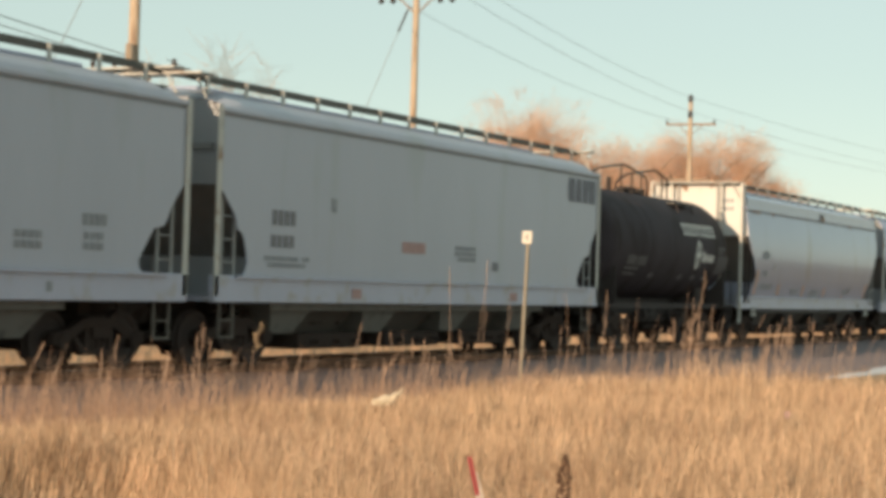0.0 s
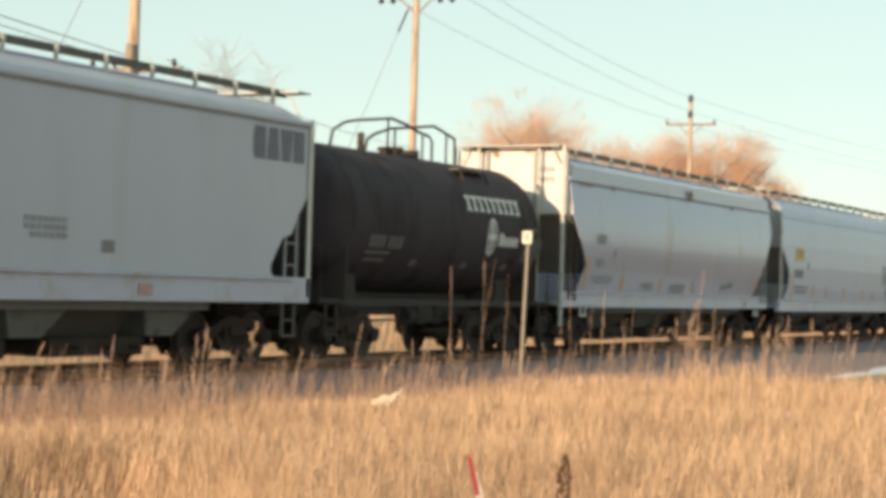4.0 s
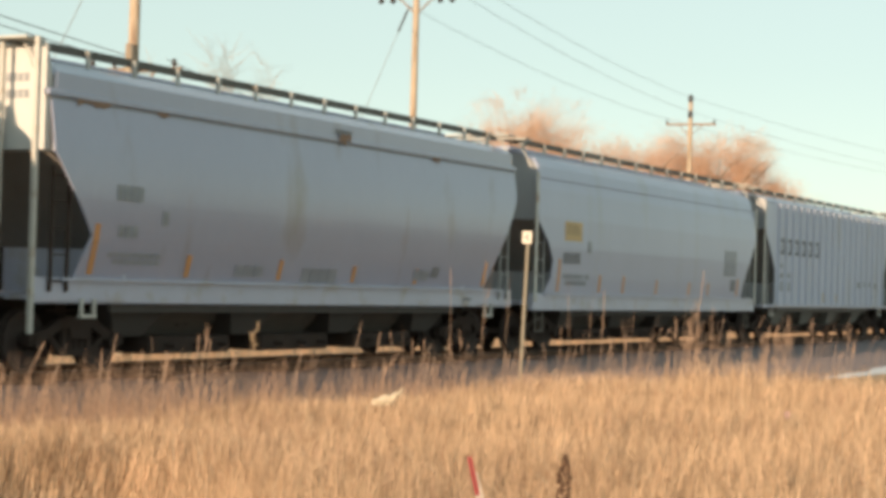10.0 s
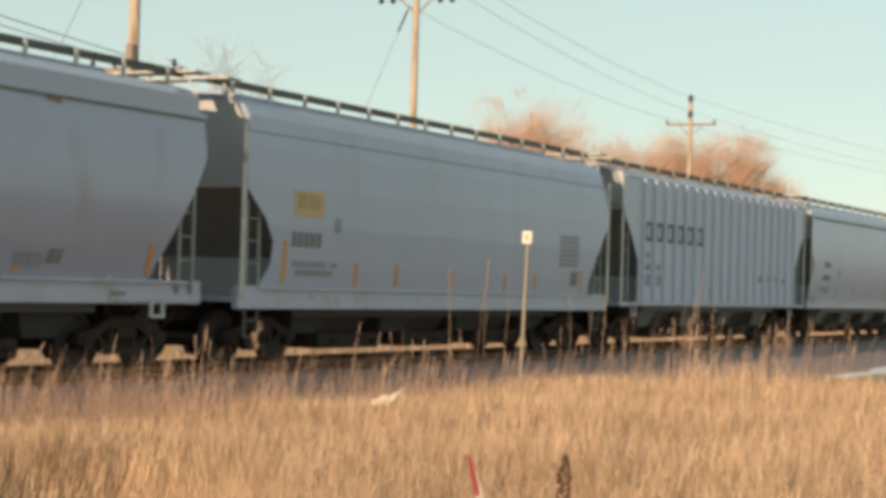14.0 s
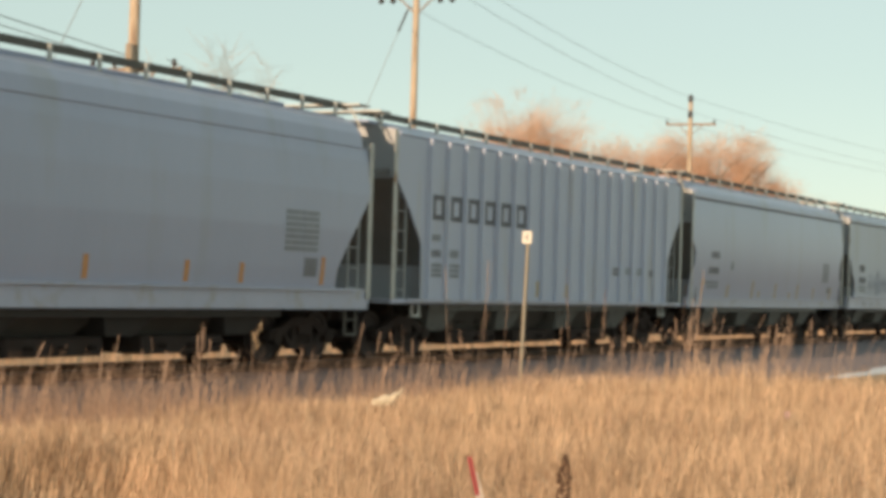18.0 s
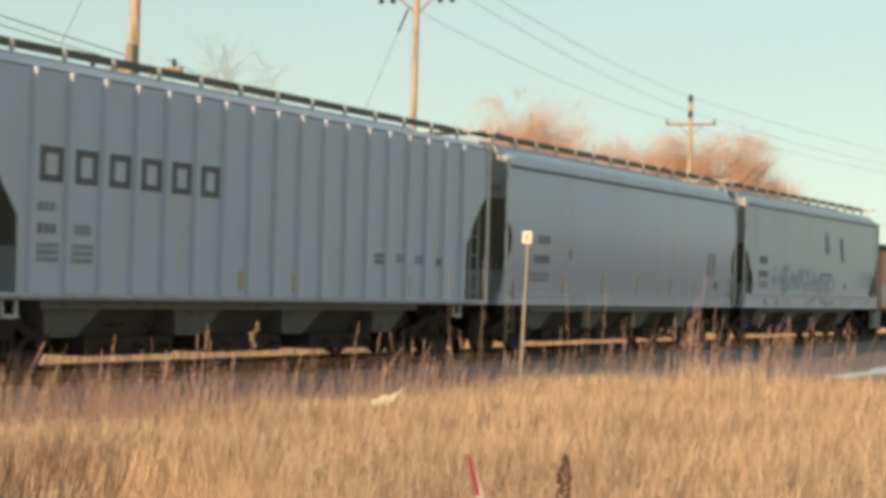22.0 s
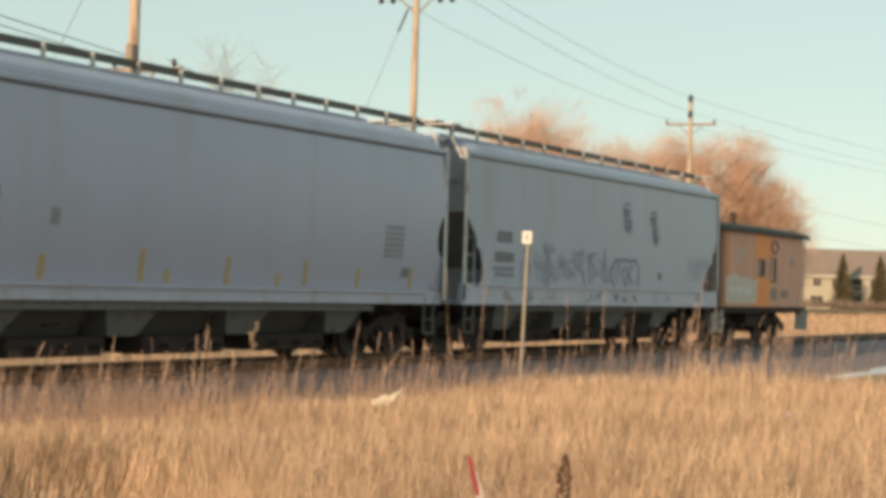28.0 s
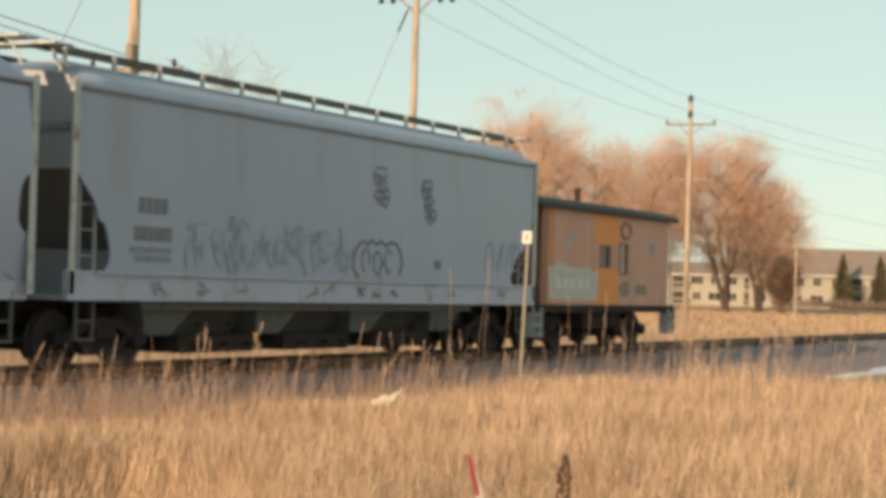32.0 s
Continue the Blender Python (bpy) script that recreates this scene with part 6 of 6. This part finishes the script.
def build_snow():
    for (x, y, a, b, seed) in ((49.6, -6.85, 3.6, 0.7, 1), (60.0, -6.3, 9.0, 1.3, 2), (38.0, -6.6, 2.2, 0.5, 3), (31.5, -6.3, 1.4, 0.35, 4), (11.4, -9.2, 0.9, 0.35, 5)):
        bm = bmesh.new()
        c = bm.verts.new((0, 0, 0.05))
        n = 40
        rings = []
        for f in (0.6, 1.0):
            rings.append([])
            for k in range(n):
                t = 2 * math.pi * k / n
                w = f * (1 + 0.35 * noise.noise((math.cos(t) * 1.7 + seed * 5, math.sin(t) * 1.7, 0.5)))
                rings[-1].append(bm.verts.new((a * w * math.cos(t), b * w * math.sin(t), 0.05 if f < 1 else -0.06)))
        for k in range(n):
            bm.faces.new((c, rings[0][k], rings[0][(k + 1) % n]))
            bm.faces.new((rings[0][k], rings[1][k], rings[1][(k + 1) % n], rings[0][(k + 1) % n]))
        ob = part("snow_patch", bm, SNOW, smooth=True)
        ob.location = (x, y, ground_height(x, y) + 0.02)
        ob.rotation_euler = (0, 0, radians(-12 if seed == 1 else 0))
        tagged(ob, "thin leftover snow patch in the ditch", "snow", "leftover snow", "stuff")


build_sign()
build_stake()
build_seed_spike()
build_bag()
build_snow()
build_flag()


# ---- grass and weeds ----
def blades(name, x, y, hgt, width, lean, material, label, seg=3, seed=1):
    g = np.random.default_rng(seed)
    n = len(x)
    z0 = np.array([ground_height(a, b) for a, b in zip(x, y)]) - 0.03
    a = g.uniform(0, 2 * math.pi, n)
    t = np.linspace(0, 1, seg + 1)[None, :]
    bend = (lean * hgt)[:, None] * t ** 2
    wind = g.normal(0, 0.05, (n, 2)) + np.array([0.05, -0.02])
    mid = np.stack([x[:, None] + bend * np.cos(a)[:, None] + wind[:, :1] * t, y[:, None] + bend * np.sin(a)[:, None] + wind[:, 1:] * t,
                    z0[:, None] + hgt[:, None] * t * (1 - 0.25 * (lean[:, None] * t) ** 2)], axis=2)
    b = g.uniform(0, math.pi, n)
    side = np.stack([np.cos(b), np.sin(b), np.zeros(n)], axis=1)[:, None, :] * (width[:, None] * (1 - 0.8 * t))[..., None]
    ob = strips_mesh(name, mid - side, mid + side, material)
    return tagged(ob, label, "grass", kind="stuff")


def field_points(n, a0, a1, r0, far_y, seed, power=1.0):
    """Spots spread over the field in front of the track, thinning with distance."""
    g = np.random.default_rng(seed)
    a = np.radians(g.uniform(a0, a1, n))
    rmax = np.minimum((EYE.y * -1 + far_y) / np.sin(a), 75)
    r = r0 + (rmax - r0) * g.random(n) ** power
    x, y = r * np.cos(a), EYE.y + r * np.sin(a)
    return x, y, r, g


def patchy(x, y, s, seed):
    return np.array([noise.noise((a * s, b * s, seed)) for a, b in zip(x, y)])


# the field's far margin: it follows the ballast, then turns towards the viewer
EDGE_X = [0, 14.6, 18.3, 21.5, 25, 29.7, 33.2, 34.2, 36]
EDGE_Y = [-5.6, -5.9, -6.1, -5.95, -6.2, -7.1, -7.8, -11.0, -40]


def shadow_gap(x, y):
    """A low thinned gap in the near corner's grass, standing in for a shadow."""
    u, v = (x - 10.72) * 0.787 + (y + 9.96) * 0.616, (y + 9.96) * 0.787 - (x - 10.72) * 0.616
    return np.exp(-(u / 2.2) ** 6 - (v / 1.0) ** 4)


def build_grass():
    x, y, r, g = field_points(230000, 10.5, 43, 6.0, -3.8, 21)
    p = patchy(x, y, 0.55, 1.7) + 0.8 * patchy(x, y, 2.6, 5.1)
    edge = np.interp(x, EDGE_X, EDGE_Y) + 0.6 * patchy(x, y * 0.2, 0.7, 3.3)
    keep = (g.random(len(x)) < 0.82 + 0.45 * p) & (y < edge)
    x, y, r, p = x[keep], y[keep], r[keep], p[keep]
    h = (0.52 + 0.10 * p) * g.uniform(0.5, 1.2, len(x))
    bare = shadow_gap(x, y)
    h *= (1 - 0.75 * bare) * (1 + 0.32 * np.exp(-((x - 31.8) / 1.9) ** 2 - ((y + 7.9) / 1.3) ** 2))
    keep = g.random(len(x)) > 0.93 * bare
    x, y, r, h = x[keep], y[keep], r[keep], h[keep]
    blades("grass", x, y, h, 0.0028 + 0.00014 * r, g.uniform(0.03, 0.32, len(x)), GRASS, "tall dry tan grass covering the field", seed=22)
    # the thinner fringe towards the ballast
    x, y, r, g = field_points(90000, 10.5, 43, 14.0, -3.0, 23, 0.5)
    keep = (y > np.interp(x, EDGE_X, EDGE_Y) - 0.15) & (g.random(len(x)) < np.where(x > 33, 0.12, 0.9))
    x, y, r = x[keep], y[keep], r[keep]
    thin = g.random(len(x)) < np.clip(0.30 - (y - np.interp(x, EDGE_X, EDGE_Y)) / 2.6, 0.04, 0.30)
    x, y, r = x[thin], y[thin], r[thin]
    h = g.uniform(0.3, 0.8, len(x))
    blades("fringe_grass", x, y, h, 0.0022 + 0.0001 * r, g.uniform(0.05, 0.4, len(x)), GRASS_RED, "thin dry grass along the foot of the ballast", seed=24)
    # tall thin wisps along the margin, and reddish stems all through the field
    x, y, r, g = field_points(20000, 10.5, 43, 12.0, -3.6, 28, 0.4)
    lim = np.interp(x, EDGE_X, EDGE_Y)
    clump = patchy(x, y, 1.1, 9.2)
    keep = (y > lim - 0.5) & (y < lim + 2.0) & (g.random(len(x)) < 0.45 + 1.2 * clump)
    x, y, r = x[keep], y[keep], r[keep]
    h = g.uniform(0.45, 1.1, len(x))
    blades("tall_grass", x, y, h, np.full(len(x), 0.0034), g.uniform(0.03, 0.35, len(x)), GRASS_RED, "sparse tall reddish grass along the field's edge", seed=29)
    x, y, r, g = field_points(28000, 10.5, 43, 6.0, -4.6, 30)
    keep = (y < np.interp(x, EDGE_X, EDGE_Y)) & (shadow_gap(x, y) < 0.2) & (g.random(len(x)) < 0.6 + 0.9 * patchy(x, y, 0.8, 6.4))
    x, y, r = x[keep], y[keep], r[keep]
    blades("reddish_grass", x, y, g.uniform(0.35, 0.78, len(x)), 0.0019 + 0.00011 * r, g.uniform(0.05, 0.5, len(x)), GRASS_RED, "reddish brown stems among the dry grass", seed=31)
    x, y, r, g = field_points(7000, 10.5, 43, 6.0, -5.0, 32)
    keep = (y < np.interp(x, EDGE_X, EDGE_Y)) & (shadow_gap(x, y) < 0.2)
    x, y, r = x[keep], y[keep], r[keep]
    blades("bent_grass", x, y, g.uniform(0.4, 0.66, len(x)), 0.003 + 0.00016 * r, g.uniform(0.4, 1.3, len(x)), GRASS_PALE, "pale bent stems shining in the dry grass", seed=33)
    # outside the middle of the field, and beyond the track
    g = np.random.default_rng(25)
    n = 30000
    x, y = g.uniform(-25, 70, n), g.uniform(-34, -6.2, n)
    ang = np.degrees(np.arctan2(y - EYE.y, x))
    keep = ((ang < 10) | (ang > 43) | (np.hypot(x, y - EYE.y) > 75)) & (np.hypot(x, y - EYE.y) > 2.5)
    keep &= y < np.interp(x, EDGE_X, EDGE_Y)
    x, y = x[keep], y[keep]
    blades("field_grass", x, y, g.uniform(0.35, 0.7, len(x)), np.full(len(x), 0.012), g.uniform(0.05, 0.6, len(x)), GRASS, "dry tan grass of the wider field", seed=26)
    n = 60000
    x = 15 + 260 * g.random(n) ** 1.4
    y = 4.6 + 70 * g.random(n) ** 1.8
    blades("far_grass", x, y, g.uniform(0.2, 0.45, n), 0.006 + 0.0002 * x, g.uniform(0.1, 0.7, n), GRASS_FAR, "dry tan grass of the field beyond the track", seed=27)


SWAYING = []


def build_weeds():
    """Tall single weed stalks with drooping heads, standing above the grass."""
    r = random.Random(8)
    spots = []
    for count, a0, a1, y0, y1, h0, h1 in ((70, 12.8, 41, -7.4, -4.6, 0.6, 1.1), (44, 33.0, 39.6, -7.0, -5.2, 0.7, 1.45), (60, 14.5, 31.0, -7.0, -5.0, 0.8, 1.55), (50, 14.5, 21.0, -8.0, -5.4, 0.7, 1.65)):
        for k in range(count):
            a = radians(r.uniform(a0, a1))
            yy = r.uniform(y0, y1)
            d = (yy - EYE.y) / math.sin(a)
            spots.append((d * math.cos(a), yy, r.uniform(h0, h1)))
    for x, y, hgt in spots:
        weed(r, x, y, hgt)
    for x, y, hgt in ((24.29, -6.45, 2.31), (26.22, -5.95, 2.55), (25.70, -6.32, 2.45), (27.03, -6.07, 2.35), (28.78, -6.45, 2.46), (30.14, -6.20, 2.12), (32.92, -5.95, 1.98), (35.40, -6.07, 2.34), (34.75, -6.45, 1.90), (36.13, -6.20, 1.60), (43.10, -5.95, 1.74), (43.56, -6.32, 1.64), (38.76, -6.07, 1.31), (21.31, -6.45, 1.58), (18.17, -6.20, 1.41), (16.78, -5.95, 1.48)):
        weed(r, x, y, hgt, lean=r.uniform(-0.05, 0.1))
    weed(r, 19.6, -6.0, 1.5, lean=0.02, fluffy=True)
    for x, y, hgt, n in ((35.75, -6.2, 2.6, 7), (40.9, -6.2, 1.45, 9), (42.26, -6.2, 1.6, 3), (44.2, -6.2, 1.55, 2), (47.8, -6.2, 1.4, 3), (32.1, -6.2, 1.6, 2), (31.0, -6.2, 2.1, 1), (18.3, -6.2, 1.5, 5)):
        for k in range(n):
            weed(r, x + min(0.55, (1.0 if hgt > 2 else 1.8) / n) * (k - n / 2) + r.uniform(-0.15, 0.15), y + r.uniform(-0.3, 0.3), hgt * (1.0 if k == n // 2 else r.uniform(0.45, 0.85)), lean=r.uniform(-0.06, 0.1), bushy=True)


def weed(r, x, y, hgt, lean=None, fluffy=False, bushy=False):
    turn = r.uniform(-70, 10)
    w = thing("weed_stalk", pose(x, y, ground_height(x, y) - 0.03, 0, 0, turn), "pale fluffy seed head on a dry stalk" if fluffy else "tall dry weed stalk standing above the grass", "weed", "dry weed stalks")
    if lean is not None:
        SWAYING.append((w, x, y, turn))
    lean = r.gauss(0.08, 0.13) if lean is None else lean
    nod = r.uniform(0.0, 0.08)
    pts = [Vector((lean * hgt * t * t + nod * max(0, t - 0.7) * 3, 0.03 * math.sin(5 * t), hgt * t - nod * max(0, t - 0.85))) for t in (0, 0.2, 0.4, 0.55, 0.7, 0.8, 0.9, 1.0)]
    verts, faces = [], []
    fat = 1.6 if bushy else 1.0
    tube(verts, faces, pts, [fat * q for q in (0.0042, 0.0038, 0.0034, 0.003, 0.0026, 0.0022, 0.0018, 0.0012)], 4)
    for k in range(r.randint(8, 12) if bushy else r.randint(0, 3)):
        p = pts[2].lerp(pts[6], r.random()) if bushy else pts[3].lerp(pts[5], r.random())
        d = Vector((r.uniform(-0.5, 0.5), r.uniform(-0.5, 0.5), r.uniform(0.8, 1.6))).normalized() * r.uniform(0.1, 0.28)
        bv, bf = [], []
        tube(bv, bf, [p, p + d * 0.6, p + d], [0.003 * fat, 0.0026 * fat, 0.0012 * fat], 3)
        raw_mesh("side_stem", bv, bf, STALK, w)
    raw_mesh("stem", verts, faces, STALK, w)
    if not fluffy and r.random() < 0.6:
        # a slender uneven spike round the tip
        hv, hf = [], []
        spine = [pts[-3].lerp(pts[-1], k / 6) + Vector((r.uniform(-0.004, 0.004), r.uniform(-0.004, 0.004), 0)) for k in range(7)]
        tube(hv, hf, spine, [0.003] + [r.uniform(0.0035, 0.008) for k in range(5)] + [0.002], 5)
        raw_mesh("seed_head", hv, hf, STALK, w)
    if fluffy:
        # a loose plume of short fine hairs round the tip
        hv, hf = [], []
        for k in range(90):
            t = r.random()
            p = pts[-3].lerp(pts[-1], t) + Vector((0.05 * math.sin(9 * t) + 0.05 * t, 0.03 * math.cos(7 * t), 0.05 * t))
            d = Vector((r.gauss(0.25, 0.7), r.gauss(0, 0.7), r.gauss(0.5, 0.4))).normalized() * 0.0625
            o = Vector((r.uniform(-1, 1), r.uniform(-1, 1), 0)).normalized() * 0.005
            i = len(hv)
            hv += [p - o, p + o, p + d + o * 0.4, p + d - o * 0.4]
            hf.append((i, i + 1, i + 2, i + 3))
        raw_mesh("seed_head", hv, hf, FLUFF, w)


build_grass()
build_weeds()


# ---- ties, last: many alike pieces ----
def build_ties():
    bed = tagged(new("track_ties"), "row of dark creosoted wooden ties half sunk in ballast", "ties", kind="structure")
    bm = box(-0.115, 0.115, -1.3, 1.3, -0.18, 0.0, bevel=0.01)
    me = bpy.data.meshes.new("tie")
    bm.to_mesh(me)
    bm.free()
    me.materials.append(TIE_WOOD)
    r = random.Random(2)
    for k in range(170):
        t = new("tie", me)
        t.parent = bed
        t.location = (8 + 0.55 * k + r.uniform(-0.02, 0.02), r.uniform(-0.03, 0.03), RAIL_TOP - 0.17)
        t.rotation_euler = (0, 0, r.uniform(-0.015, 0.015))


build_ties()


# ---- movement ----
def motions():
    times = [float(k) for k in range(33)]
    for car, x in CARS:
        walk(car, [(t, pose(x - travelled(t), 0, BODY_Z)) for t in times])
    # wheels roll without slip: rows closer than a quarter turn
    rolls, last = [], -9.0
    for k in range(int(32 * FPS) + 1):
        t = k / FPS
        if travelled(t) - last > 0.62 or k == 32 * FPS:
            rolls.append((t, -math.degrees(travelled(t) / WHEEL_R)))
            last = travelled(t)
    for w, x in WHEELSETS:
        walk(w, [(t, pose(x, 0, AXLE_Z, 0, a, 0)) for t, a in rolls])
    # the tallest stalks sway a little in the wind
    r = random.Random(12)
    for w, x, y, turn in SWAYING:
        a, b = r.uniform(0, 6), r.uniform(0.9, 1.3)
        walk(w, [(t, pose(x, y, ground_height(x, y) - 0.03, 0.6 * math.sin(0.8 * t + a), 1.1 * math.sin(b * t + a), turn)) for t in times])


motions()
